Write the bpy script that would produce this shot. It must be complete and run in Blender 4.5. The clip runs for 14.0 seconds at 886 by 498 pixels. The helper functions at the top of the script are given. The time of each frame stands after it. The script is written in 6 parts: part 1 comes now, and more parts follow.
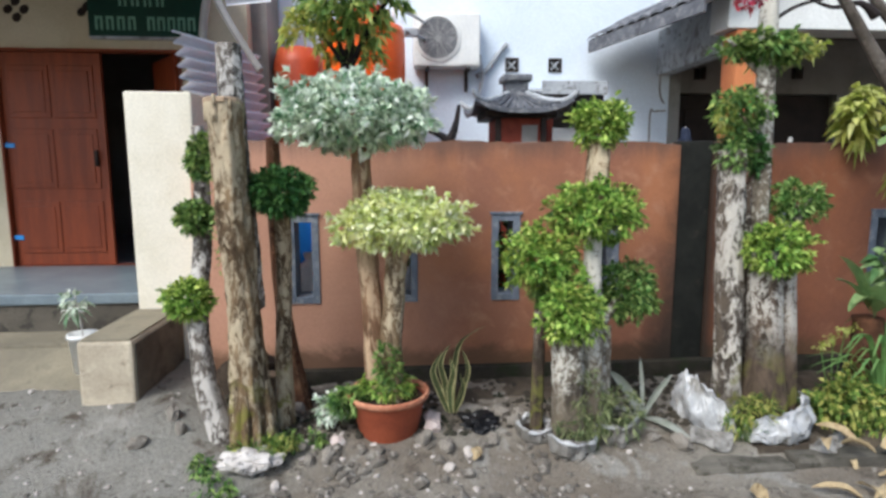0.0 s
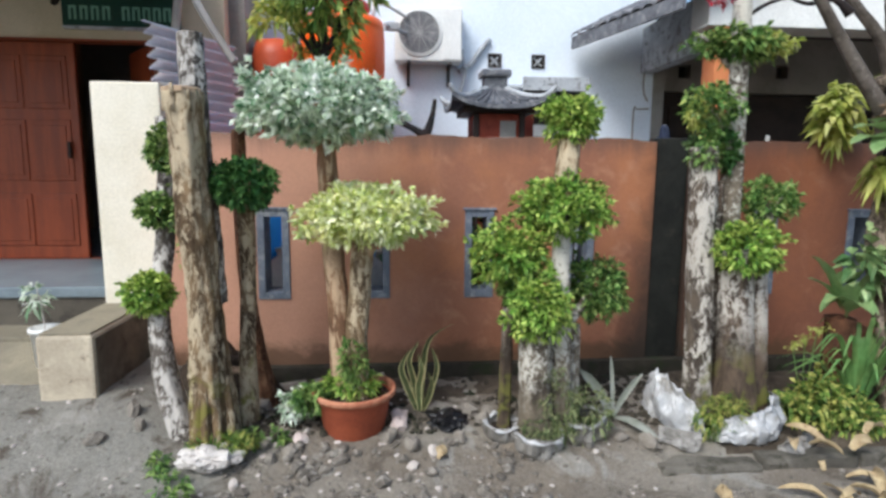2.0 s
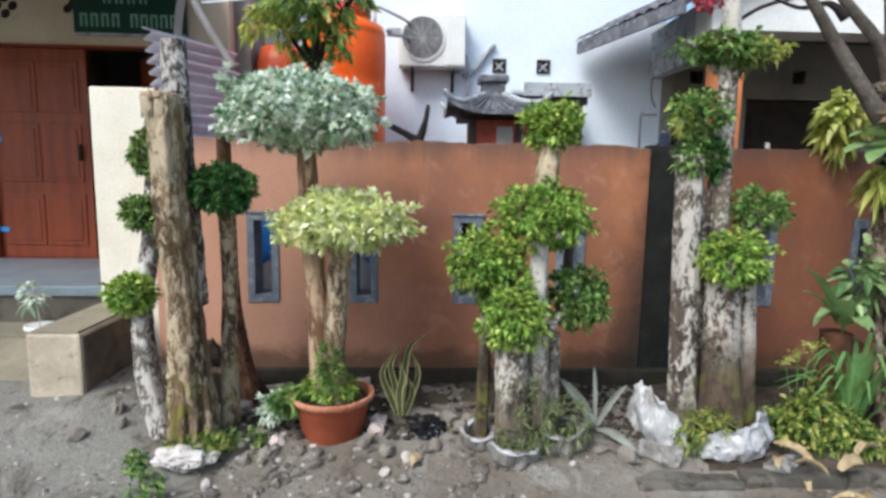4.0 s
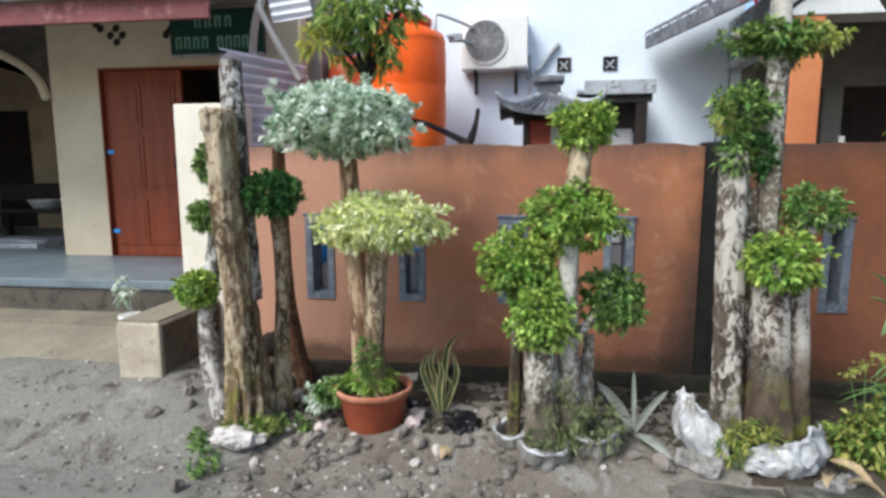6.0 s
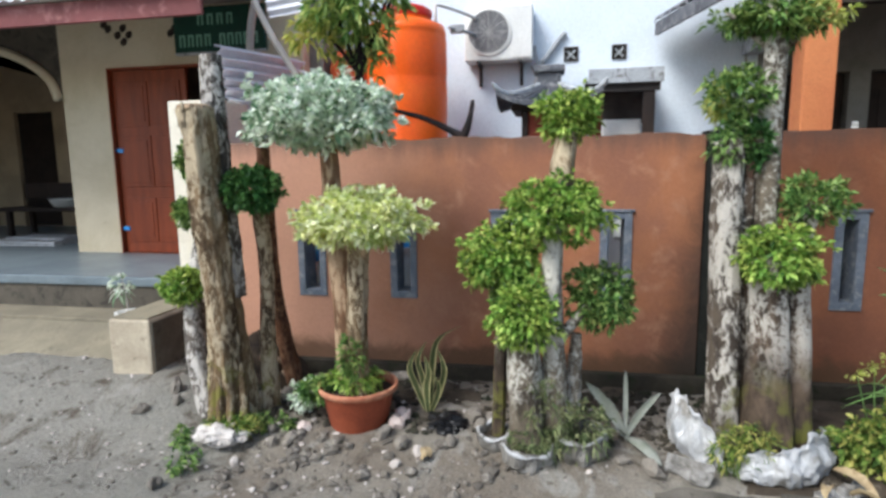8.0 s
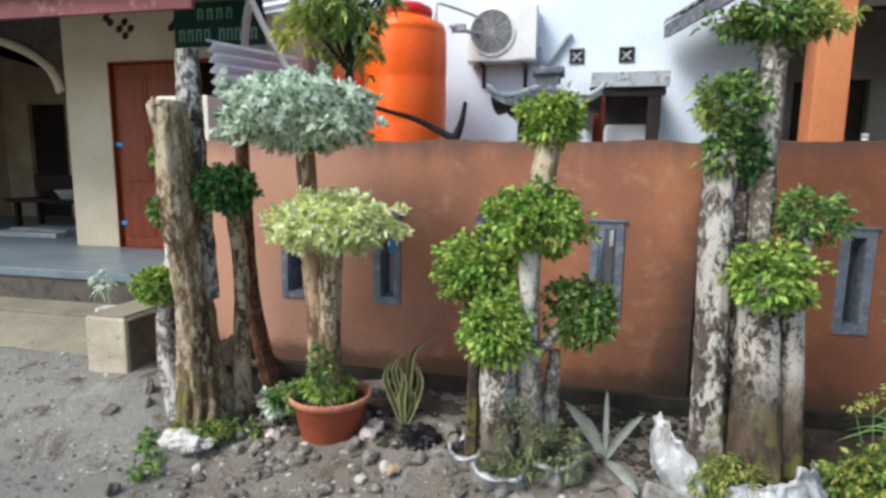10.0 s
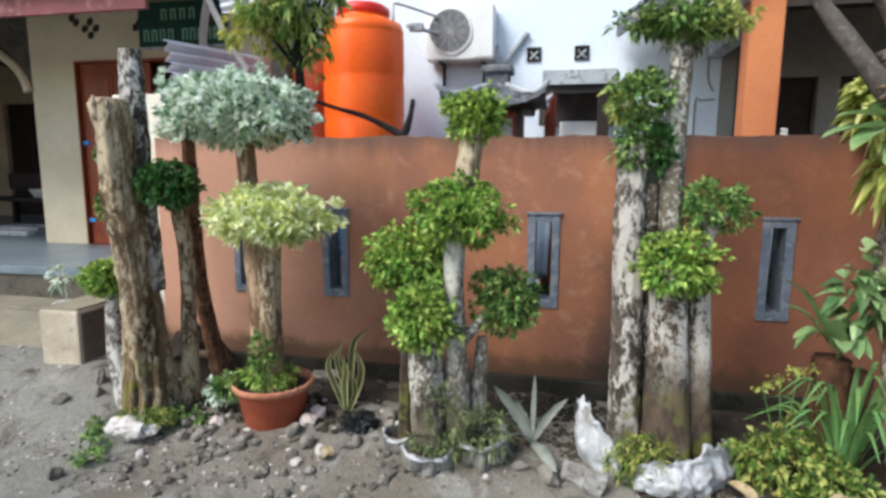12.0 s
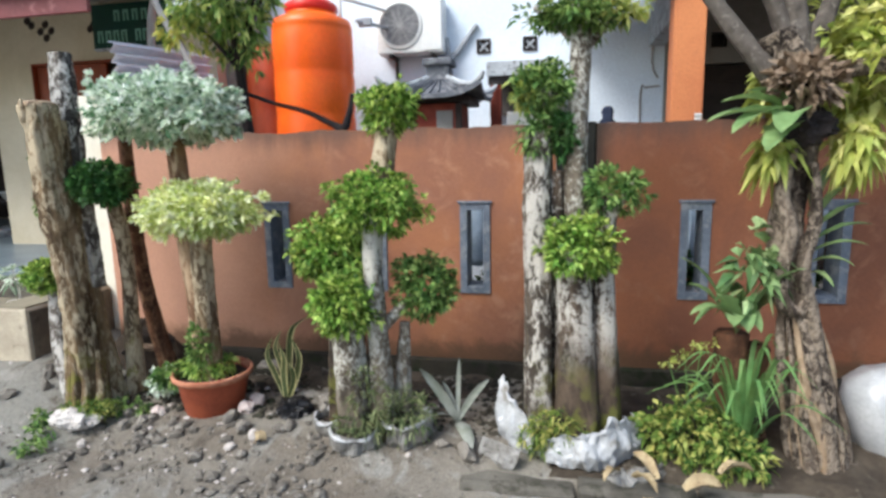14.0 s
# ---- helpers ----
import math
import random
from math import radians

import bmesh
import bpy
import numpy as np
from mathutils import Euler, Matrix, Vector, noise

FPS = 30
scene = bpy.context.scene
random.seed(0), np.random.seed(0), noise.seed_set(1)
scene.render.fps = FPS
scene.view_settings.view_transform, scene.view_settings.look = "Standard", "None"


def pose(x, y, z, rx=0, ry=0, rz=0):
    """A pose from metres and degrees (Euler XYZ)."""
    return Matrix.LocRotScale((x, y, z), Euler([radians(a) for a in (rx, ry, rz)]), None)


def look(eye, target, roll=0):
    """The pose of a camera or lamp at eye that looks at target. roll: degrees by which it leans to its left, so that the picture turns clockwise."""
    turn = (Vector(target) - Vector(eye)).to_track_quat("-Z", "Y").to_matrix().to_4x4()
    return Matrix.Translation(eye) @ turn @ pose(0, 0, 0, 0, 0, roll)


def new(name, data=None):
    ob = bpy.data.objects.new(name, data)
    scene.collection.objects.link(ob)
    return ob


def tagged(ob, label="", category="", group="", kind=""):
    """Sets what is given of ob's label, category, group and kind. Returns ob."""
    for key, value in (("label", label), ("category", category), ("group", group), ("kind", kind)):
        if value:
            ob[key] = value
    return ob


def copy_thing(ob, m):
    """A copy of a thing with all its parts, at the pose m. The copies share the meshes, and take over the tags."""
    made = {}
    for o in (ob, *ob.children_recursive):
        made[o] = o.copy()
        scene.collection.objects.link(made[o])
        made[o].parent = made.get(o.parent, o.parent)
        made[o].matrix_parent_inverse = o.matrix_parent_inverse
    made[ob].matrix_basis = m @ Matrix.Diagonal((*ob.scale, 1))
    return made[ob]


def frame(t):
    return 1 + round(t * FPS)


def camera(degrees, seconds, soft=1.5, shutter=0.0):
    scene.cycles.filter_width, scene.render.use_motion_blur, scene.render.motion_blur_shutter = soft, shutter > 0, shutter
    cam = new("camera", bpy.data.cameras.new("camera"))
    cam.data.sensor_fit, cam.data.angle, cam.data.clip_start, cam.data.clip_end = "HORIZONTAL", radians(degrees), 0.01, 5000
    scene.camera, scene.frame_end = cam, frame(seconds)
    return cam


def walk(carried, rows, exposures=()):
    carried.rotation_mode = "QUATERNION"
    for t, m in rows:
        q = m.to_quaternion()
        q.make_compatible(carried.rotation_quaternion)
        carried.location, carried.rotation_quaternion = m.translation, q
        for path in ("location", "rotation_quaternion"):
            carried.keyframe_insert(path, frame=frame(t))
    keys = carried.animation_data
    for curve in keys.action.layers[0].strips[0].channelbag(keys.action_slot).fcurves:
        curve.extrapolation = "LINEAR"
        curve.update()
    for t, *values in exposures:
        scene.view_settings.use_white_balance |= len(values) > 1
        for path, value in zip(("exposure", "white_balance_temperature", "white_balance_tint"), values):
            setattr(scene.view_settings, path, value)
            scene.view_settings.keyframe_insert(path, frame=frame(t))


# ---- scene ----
cam = camera(76.1, 14.0, soft=3.0)
PATH = [
    (0, (-0.291, -0.347, 1.675), (-0.132, 1.629, 1.405), -0.1),
    (0.5, (-0.243, -0.349, 1.666), (-0.083, 1.627, 1.4), -0.0),
    (1, (-0.199, -0.336, 1.661), (-0.031, 1.638, 1.386), 0.0),
    (1.5, (-0.146, -0.317, 1.659), (0.03, 1.657, 1.386), 0.2),
    (2, (-0.125, -0.312, 1.653), (0.051, 1.661, 1.377), 0.5),
    (2.5, (-0.056, -0.308, 1.665), (0.112, 1.666, 1.388), 1.0),
    (5, (0.358, -0.357, 1.673), (0.278, 1.625, 1.416), 0.5),
    (5.5, (0.479, -0.393, 1.689), (0.29, 1.58, 1.426), 0.3),
    (6, (0.539, -0.402, 1.688), (0.276, 1.563, 1.423), -0.1),
    (6.5, (0.627, -0.395, 1.698), (0.291, 1.558, 1.426), -0.5),
    (7, (0.674, -0.379, 1.694), (0.312, 1.569, 1.424), -0.7),
    (7.5, (0.755, -0.319, 1.669), (0.38, 1.626, 1.396), -1.0),
    (8, (0.806, -0.26, 1.672), (0.436, 1.686, 1.393), -0.8),
    (10.5, (1.079, -0.058, 1.698), (0.636, 1.872, 1.42), 0.8),
    (11, (1.149, -0.074, 1.684), (0.713, 1.859, 1.41), 0.6),
    (11.5, (1.241, -0.09, 1.671), (0.809, 1.844, 1.399), 0.4),
    (12, (1.386, -0.121, 1.675), (0.969, 1.814, 1.392), 0.4),
    (12.5, (1.488, -0.168, 1.683), (1.079, 1.768, 1.394), 0.4),
    (13, (1.528, -0.184, 1.677), (1.124, 1.753, 1.384), 0.3),
    (13.5, (1.599, -0.186, 1.667), (1.196, 1.75, 1.367), 0.1),
    (14, (1.835, -0.153, 1.668), (1.429, 1.781, 1.358), -1.1),
]
walk(cam, [(t, look(eye, target, roll)) for t, eye, target, roll in PATH], [(0.0, 0.70, 6150, 7), (4.0, 0.76, 6150, 7), (12.0, 0.83, 6200, 6), (14.0, 0.95, 6200, 6)])

# ---- light ----
world = bpy.data.worlds.new("sky")
world.use_nodes = True
scene.world = world
wn, wl = world.node_tree.nodes, world.node_tree.links
sky = wn.new("ShaderNodeTexSky")
sky.sky_type, sky.sun_disc = "NISHITA", False
sky.sun_elevation, sky.sun_rotation = radians(48), radians(219)
sky.air_density, sky.dust_density, sky.ozone_density = 1.0, 2.5, 1.2
wl.new(sky.outputs[0], wn["Background"].inputs[0])
wn["Background"].inputs[1].default_value = 0.135
sun = new("sun", bpy.data.lights.new("sun", "SUN"))
sun.data.energy, sun.data.angle, sun.data.color = 2.0, radians(24), (1.0, 0.975, 0.945)
sun.matrix_world = look((-6.5, -8.0, 11.5), (0, 0, 0))


# ---- materials ----
def lin(r, g, b):
    """Linear colour from 0-255 values."""
    return tuple(((c / 255) / 12.92 if c <= 10 else ((c / 255 + 0.055) / 1.055) ** 2.4) for c in (r, g, b)) + (1.0,)


def node(t, kind, **inputs):
    n = t.nodes.new(kind)
    for k, v in inputs.items():
        n.inputs[k.replace("_", " ")].default_value = v
    return n


def mix(t, fac, a, b, blend="MIX"):
    n = t.nodes.new("ShaderNodeMix")
    n.data_type, n.blend_type = "RGBA", blend
    for i, v in ((0, fac), (6, a), (7, b)):
        if isinstance(v, (tuple, float, int)):
            n.inputs[i].default_value = v
        else:
            t.links.new(v, n.inputs[i])
    return n.outputs[2]


def ramp(t, src, lo, hi):
    n = t.nodes.new("ShaderNodeMapRange")
    n.interpolation_type = "SMOOTHSTEP"
    n.inputs[1].default_value, n.inputs[2].default_value = lo, hi
    t.links.new(src, n.inputs[0])
    return n.outputs[0]


def blank(name):
    m = bpy.data.materials.new(name)
    m.use_nodes = True
    t = m.node_tree
    return m, t, t.nodes["Principled BSDF"]


def noise_tex(t, coord, scale, detail=5.0, rough=0.6, dist=0.0, stretch=None):
    n = node(t, "ShaderNodeTexNoise", Scale=scale, Detail=detail, Roughness=rough, Distortion=dist)
    if stretch:
        mp = t.nodes.new("ShaderNodeMapping")
        mp.inputs["Scale"].default_value = stretch
        t.links.new(coord, mp.inputs[0])
        coord = mp.outputs[0]
    t.links.new(coord, n.inputs["Vector"])
    return n.outputs["Fac"]


def surf(name, c1, c2, scale=3.0, rough=0.8, bump=0.3, c3=None, s3=25.0, cut=(0.5, 0.62), fine=60.0, metal=0.0, depth=0.004,
         stretch=None, rand=0.0, spec=0.3):
    """Two colours mixed in soft patches, a third in smaller blotches, and a fine relief."""
    m, t, p = blank(name)
    co = t.nodes.new("ShaderNodeTexCoord").outputs["Object"]
    big = noise_tex(t, co, scale, 6, 0.65, 0.3, stretch)
    col = mix(t, ramp(t, big, 0.36, 0.64), lin(*c1), lin(*c2))
    if c3:
        col = mix(t, ramp(t, noise_tex(t, co, s3, 6, 0.7, 0.4, stretch), *cut), col, lin(*c3))
    grain = noise_tex(t, co, fine, 6, 0.7)
    col = mix(t, 0.5, col, mix(t, ramp(t, grain, 0.25, 0.75), (0.55, 0.55, 0.55, 1), (1.0, 1.0, 1.0, 1)), "MULTIPLY")
    if rand:
        info = t.nodes.new("ShaderNodeObjectInfo")
        hue = node(t, "ShaderNodeHueSaturation")
        mr = t.nodes.new("ShaderNodeMapRange")
        mr.inputs[3].default_value, mr.inputs[4].default_value = 1 - rand, 1 + rand
        t.links.new(info.outputs["Random"], mr.inputs[0])
        t.links.new(mr.outputs[0], hue.inputs["Value"])
        t.links.new(col, hue.inputs["Color"])
        col = hue.outputs[0]
    t.links.new(col, p.inputs["Base Color"])
    b = node(t, "ShaderNodeBump", Strength=bump, Distance=depth)
    t.links.new(grain, b.inputs["Height"])
    t.links.new(b.outputs[0], p.inputs["Normal"])
    p.inputs["Roughness"].default_value, p.inputs["Metallic"].default_value = rough, metal
    p.inputs["Specular IOR Level"].default_value = spec
    return m


def leaf_mat(name, dark, mid, light, gloss=0.45, through_light=0.26):
    """A leaf whose colour changes from leaf to leaf, with some light shining through."""
    m, t, p = blank(name)
    geo = t.nodes.new("ShaderNodeNewGeometry")
    cr = t.nodes.new("ShaderNodeValToRGB")
    cr.color_ramp.elements[0].color, cr.color_ramp.elements[1].color = lin(*dark), lin(*light)
    cr.color_ramp.elements.new(0.5).color = lin(*mid)
    t.links.new(geo.outputs["Random Per Island"], cr.inputs[0])
    co = t.nodes.new("ShaderNodeTexCoord").outputs["Object"]
    v = mix(t, ramp(t, noise_tex(t, co, 11.0, 3), 0.36, 0.62), (0.70, 0.73, 0.66, 1), (1, 1, 1, 1))
    col = mix(t, 1.0, cr.outputs[0], v, "MULTIPLY")
    hue = node(t, "ShaderNodeHueSaturation", Saturation=0.92)
    shift = t.nodes.new("ShaderNodeMapRange")
    shift.inputs[1].default_value, shift.inputs[2].default_value = 0.35, 0.65
    shift.inputs[3].default_value, shift.inputs[4].default_value = 0.478, 0.515
    t.links.new(noise_tex(t, co, 5.0, 3), shift.inputs[0])
    t.links.new(shift.outputs[0], hue.inputs["Hue"])
    t.links.new(col, hue.inputs["Color"])
    col = hue.outputs[0]
    t.links.new(col, p.inputs["Base Color"])
    p.inputs["Roughness"].default_value = gloss
    p.inputs["Specular IOR Level"].default_value = 0.2
    tr = t.nodes.new("ShaderNodeBsdfTranslucent")
    t.links.new(col, tr.inputs[0])
    ms = t.nodes.new("ShaderNodeMixShader")
    ms.inputs[0].default_value = through_light
    t.links.new(p.outputs[0], ms.inputs[1])
    t.links.new(tr.outputs[0], ms.inputs[2])
    t.links.new(ms.outputs[0], t.nodes["Material Output"].inputs[0])
    return m


def bark_mat(name, base, dark, flake, amount, scale=16.0, moss=None, bare=None, crisp=0.155, tall=0.75):
    """Bark with pale lime-washed or lichen flakes, stretched along the trunk."""
    m, t, p = blank(name)
    co = t.nodes.new("ShaderNodeTexCoord").outputs["Object"]
    col = mix(t, ramp(t, noise_tex(t, co, 6.0, 6, 0.7, 0.5, (1, 1, 0.35)), 0.38, 0.62), lin(*base), lin(*dark))
    spots = noise_tex(t, co, scale * 0.7, 8, 0.76, 0.6, (1, 1, tall))
    wide = noise_tex(t, co, 4.0, 4, 0.6, 0.4, (1, 1, 0.5))
    add = t.nodes.new("ShaderNodeMath")
    add.operation = "MULTIPLY_ADD"
    t.links.new(wide, add.inputs[0])
    add.inputs[1].default_value = 0.55
    t.links.new(spots, add.inputs[2])
    washed = ramp(t, add.outputs[0], 0.9125 - crisp / 2 - amount * 0.3, 0.9125 + crisp / 2 - amount * 0.3)
    if bare:
        sep = node(t, "ShaderNodeSeparateXYZ")
        t.links.new(co, sep.inputs[0])
        up = t.nodes.new("ShaderNodeMath")
        up.operation = "MULTIPLY_ADD"
        t.links.new(wide, up.inputs[0])
        up.inputs[1].default_value = 0.7
        t.links.new(sep.outputs[2], up.inputs[2])
        part_ = t.nodes.new("ShaderNodeMath")
        part_.operation = "MULTIPLY"
        t.links.new(washed, part_.inputs[0])
        t.links.new(ramp(t, up.outputs[0], bare + 0.15, bare + 0.6), part_.inputs[1])
        washed = part_.outputs[0]
    col = mix(t, washed, col, lin(*flake))
    cracks = noise_tex(t, co, 38.0, 6, 0.75, 0.5, (1, 1, 0.35))
    col = mix(t, ramp(t, cracks, 0.56, 0.76), col, lin(*[int(c * 0.62) for c in dark]))
    if moss:
        z = node(t, "ShaderNodeSeparateXYZ")
        t.links.new(co, z.inputs[0])
        low = noise_tex(t, co, 9.0, 4)
        low = ramp(t, low, 0.5, 0.62)
        mm = t.nodes.new("ShaderNodeMath")
        mm.operation = "MULTIPLY"
        t.links.new(low, mm.inputs[0])
        t.links.new(ramp(t, z.outputs[2], 0.75, 0.2), mm.inputs[1])
        col = mix(t, mm.outputs[0], col, lin(*moss))
    t.links.new(col, p.inputs["Base Color"])
    b = node(t, "ShaderNodeBump", Strength=0.7, Distance=0.012)
    hs = t.nodes.new("ShaderNodeMath")
    hs.operation = "ADD"
    t.links.new(cracks, hs.inputs[0])
    t.links.new(spots, hs.inputs[1])
    t.links.new(hs.outputs[0], b.inputs["Height"])
    t.links.new(b.outputs[0], p.inputs["Normal"])
    p.inputs["Roughness"].default_value = 0.9
    p.inputs["Specular IOR Level"].default_value = 0.2
    return m


def fence_mat(name, c1, c2, c3, faded):
    """Terracotta wall paint, sooty along the coping, mouldy at the foot and beside the pilaster; faded is the colour of
    the brighter-lit left end.
    """
    m, t, p = blank(name)
    co = t.nodes.new("ShaderNodeTexCoord").outputs["Object"]
    xyz = t.nodes.new("ShaderNodeSeparateXYZ")
    t.links.new(co, xyz.inputs[0])
    X, Z = xyz.outputs[0], xyz.outputs[2]
    col = mix(t, ramp(t, noise_tex(t, co, 1.3, 5, 0.6, 0.5), 0.35, 0.65), lin(*c1), lin(*c2))
    col = mix(t, ramp(t, noise_tex(t, co, 5.0, 7, 0.7, 0.5), 0.5, 0.72), col, lin(*c3))
    # left end mixed paler and greyer: the light on it put into the paint
    if faded:
        worn = t.nodes.new("ShaderNodeMath")
        worn.operation = "MULTIPLY_ADD"
        t.links.new(noise_tex(t, co, 1.1, 5, 0.6, 0.6), worn.inputs[0])
        worn.inputs[1].default_value = 2.2
        t.links.new(X, worn.inputs[2])
        col = mix(t, ramp(t, worn.outputs[0], 1.7, -0.1), col, lin(*faded))
    streak = noise_tex(t, co, 7.0, 6, 0.65, 0.2, (1, 1, 0.12))
    patch = noise_tex(t, co, 4.0, 7, 0.7, 0.8)

    def stain(edge, width, by, amount):
        a = t.nodes.new("ShaderNodeMath")
        a.operation = "MULTIPLY_ADD"
        t.links.new(by, a.inputs[0])
        a.inputs[1].default_value = amount
        t.links.new(edge, a.inputs[2])
        return ramp(t, a.outputs[0], amount * 0.5 - width, amount * 0.5 + width)

    def shifted(src, k, c):
        a = t.nodes.new("ShaderNodeMath")
        a.operation = "MULTIPLY_ADD"
        t.links.new(src, a.inputs[0])
        a.inputs[1].default_value, a.inputs[2].default_value = k, c
        return a.outputs[0]

    soot = stain(shifted(Z, 1.0, -1.82), 0.11, streak, 0.30)
    col = mix(t, shifted(soot, 0.7, 0.0), col, lin(84, 70, 64))
    foot = stain(shifted(Z, -1.0, 0.36), 0.07, patch, 0.35)
    col = mix(t, shifted(foot, 0.8, 0.0), col, lin(92, 70, 50))
    lean = t.nodes.new("ShaderNodeMath")
    lean.operation = "MULTIPLY_ADD"
    t.links.new(Z, lean.inputs[0])
    lean.inputs[1].default_value = -0.17
    t.links.new(shifted(X, 1.0, -1.53), lean.inputs[2])
    side = shifted(stain(lean.outputs[0], 0.19, patch, 0.30), 0.9, 0.0)
    right = ramp(t, X, 2.2, 2.05)
    mm = t.nodes.new("ShaderNodeMath")
    mm.operation = "MULTIPLY"
    t.links.new(side, mm.inputs[0])
    t.links.new(right, mm.inputs[1])
    col = mix(t, mm.outputs[0], col, lin(46, 42, 36))
    grain = noise_tex(t, co, 70.0, 6, 0.7)
    col = mix(t, 0.35, col, mix(t, ramp(t, grain, 0.3, 0.7), (0.6, 0.6, 0.6, 1), (1, 1, 1, 1)), "MULTIPLY")
    t.links.new(col, p.inputs["Base Color"])
    b = node(t, "ShaderNodeBump", Strength=0.4, Distance=0.004)
    t.links.new(grain, b.inputs["Height"])
    t.links.new(b.outputs[0], p.inputs["Normal"])
    p.inputs["Roughness"].default_value = 0.75
    p.inputs["Specular IOR Level"].default_value = 0.3
    return m


def soil_mat():
    """Trodden grey soil: pale cement-dusted patches, brown earth, dark crumbs."""
    m, t, p = blank("trodden_soil")
    co = t.nodes.new("ShaderNodeTexCoord").outputs["Object"]
    col = mix(t, ramp(t, noise_tex(t, co, 0.9, 6, 0.6, 0.6), 0.40, 0.62), lin(138, 128, 115), lin(158, 151, 139))
    xyz = t.nodes.new("ShaderNodeSeparateXYZ")
    t.links.new(co, xyz.inputs[0])
    spill = t.nodes.new("ShaderNodeMath")
    spill.operation = "MULTIPLY_ADD"
    t.links.new(noise_tex(t, co, 1.4, 7, 0.65, 0.7), spill.inputs[0])
    spill.inputs[1].default_value = -3.0
    t.links.new(xyz.outputs[0], spill.inputs[2])
    col = mix(t, ramp(t, spill.outputs[0], -2.2, -3.0), col, lin(152, 149, 140))
    col = mix(t, ramp(t, noise_tex(t, co, 1.9, 7, 0.66, 1.2), 0.55, 0.62), col, lin(168, 164, 155))
    col = mix(t, ramp(t, noise_tex(t, co, 2.6, 8, 0.72, 0.8), 0.53, 0.66), col, lin(102, 93, 82))
    col = mix(t, ramp(t, noise_tex(t, co, 9.0, 8, 0.75, 0.6), 0.57, 0.70), col, lin(82, 75, 67))
    col = mix(t, ramp(t, noise_tex(t, co, 26.0, 6, 0.7, 0.4), 0.60, 0.70), col, lin(164, 158, 150))
    grain = noise_tex(t, co, 85.0, 6, 0.75)
    col = mix(t, 0.7, col, mix(t, ramp(t, grain, 0.3, 0.72), (0.45, 0.44, 0.43, 1), (1, 1, 1, 1)), "MULTIPLY")
    t.links.new(col, p.inputs["Base Color"])
    hs = t.nodes.new("ShaderNodeMath")
    hs.operation = "MULTIPLY_ADD"
    t.links.new(noise_tex(t, co, 22.0, 7, 0.7, 0.5), hs.inputs[0])
    hs.inputs[1].default_value = 2.2
    t.links.new(grain, hs.inputs[2])
    b = node(t, "ShaderNodeBump", Strength=0.9, Distance=0.014)
    t.links.new(hs.outputs[0], b.inputs["Height"])
    t.links.new(b.outputs[0], p.inputs["Normal"])
    p.inputs["Roughness"].default_value, p.inputs["Specular IOR Level"].default_value = 0.93, 0.2
    return m


M_FENCE = fence_mat("terracotta_paint", (164, 109, 77), (142, 96, 75), (172, 123, 96), (184, 138, 114))
# far panel: the same paint darker and browner, its dimmer light put into the colour
M_FENCE2 = fence_mat("dimmer_terracotta_paint", (144, 91, 63), (126, 81, 61), (148, 102, 77), None)
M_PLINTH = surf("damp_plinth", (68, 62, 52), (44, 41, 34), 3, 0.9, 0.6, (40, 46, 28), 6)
M_PILASTER = surf("mouldy_concrete", (36, 37, 33), (22, 23, 20), 4, 0.9, 0.6, (52, 49, 42), 9, (0.56, 0.75))
M_FRAME = surf("grey_blue_frame", (116, 124, 136), (98, 106, 118), 6, 0.7, 0.3, (138, 142, 146), 14)
M_SOIL = soil_mat()
M_STONE = surf("rubble", (132, 125, 115), (100, 93, 85), 9, 0.9, 0.6, (164, 157, 147), 20, rand=0.25)
M_PALE = surf("pale_chips", (200, 192, 184), (172, 162, 154), 9, 0.85, 0.5, (150, 140, 132), 30, (0.58, 0.7), rand=0.12)
M_CREAM = surf("cream_paint", (214, 202, 176), (200, 187, 159), 1.5, 0.8, 0.25, (186, 172, 146), 5, (0.6, 0.8))
M_POST = surf("off_white_paint", (229, 222, 205), (218, 210, 190), 1.5, 0.8, 0.25, (206, 194, 170), 5, (0.6, 0.8))
M_CONC = surf("concrete", (200, 188, 166), (172, 160, 140), 2.2, 0.9, 0.5, (124, 114, 98), 7, (0.56, 0.72))
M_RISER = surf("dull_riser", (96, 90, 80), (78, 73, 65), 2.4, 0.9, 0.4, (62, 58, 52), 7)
# darker concrete for the cheek block's shadow side, shade put into the colour
M_SHADESIDE = surf("cement_in_shade", (122, 113, 98), (96, 89, 78), 3, 0.92, 0.5, (66, 62, 54), 6, (0.5, 0.7))
M_STUMP = bark_mat("dark_stump_bark", (104, 70, 50), (62, 42, 32), (132, 100, 76), 0.3, 24)
M_STEP = surf("worn_step", (142, 134, 114), (120, 113, 97), 1.6, 0.85, 0.5, (98, 92, 79), 5, (0.52, 0.75))
M_PORCH = surf("blue_grey_floor", (122, 134, 140), (106, 117, 124), 3, 0.35, 0.15, (92, 101, 106), 9, (0.55, 0.75))
M_DOOR = surf("red_brown_door", (142, 67, 38), (122, 56, 32), 2, 0.45, 0.25, (102, 44, 27), 22, (0.56, 0.75), 50, stretch=(6, 6, 0.5))
M_DARKWOOD = surf("dark_timber", (52, 40, 34), (36, 28, 24), 4, 0.7, 0.3)
M_FASCIA = surf("maroon_fascia", (128, 70, 70), (108, 56, 57), 2, 0.6, 0.2, (146, 96, 93), 7)
M_GREYWALL = surf("grey_plaster", (150, 146, 140), (132, 128, 122), 2, 0.85, 0.3)
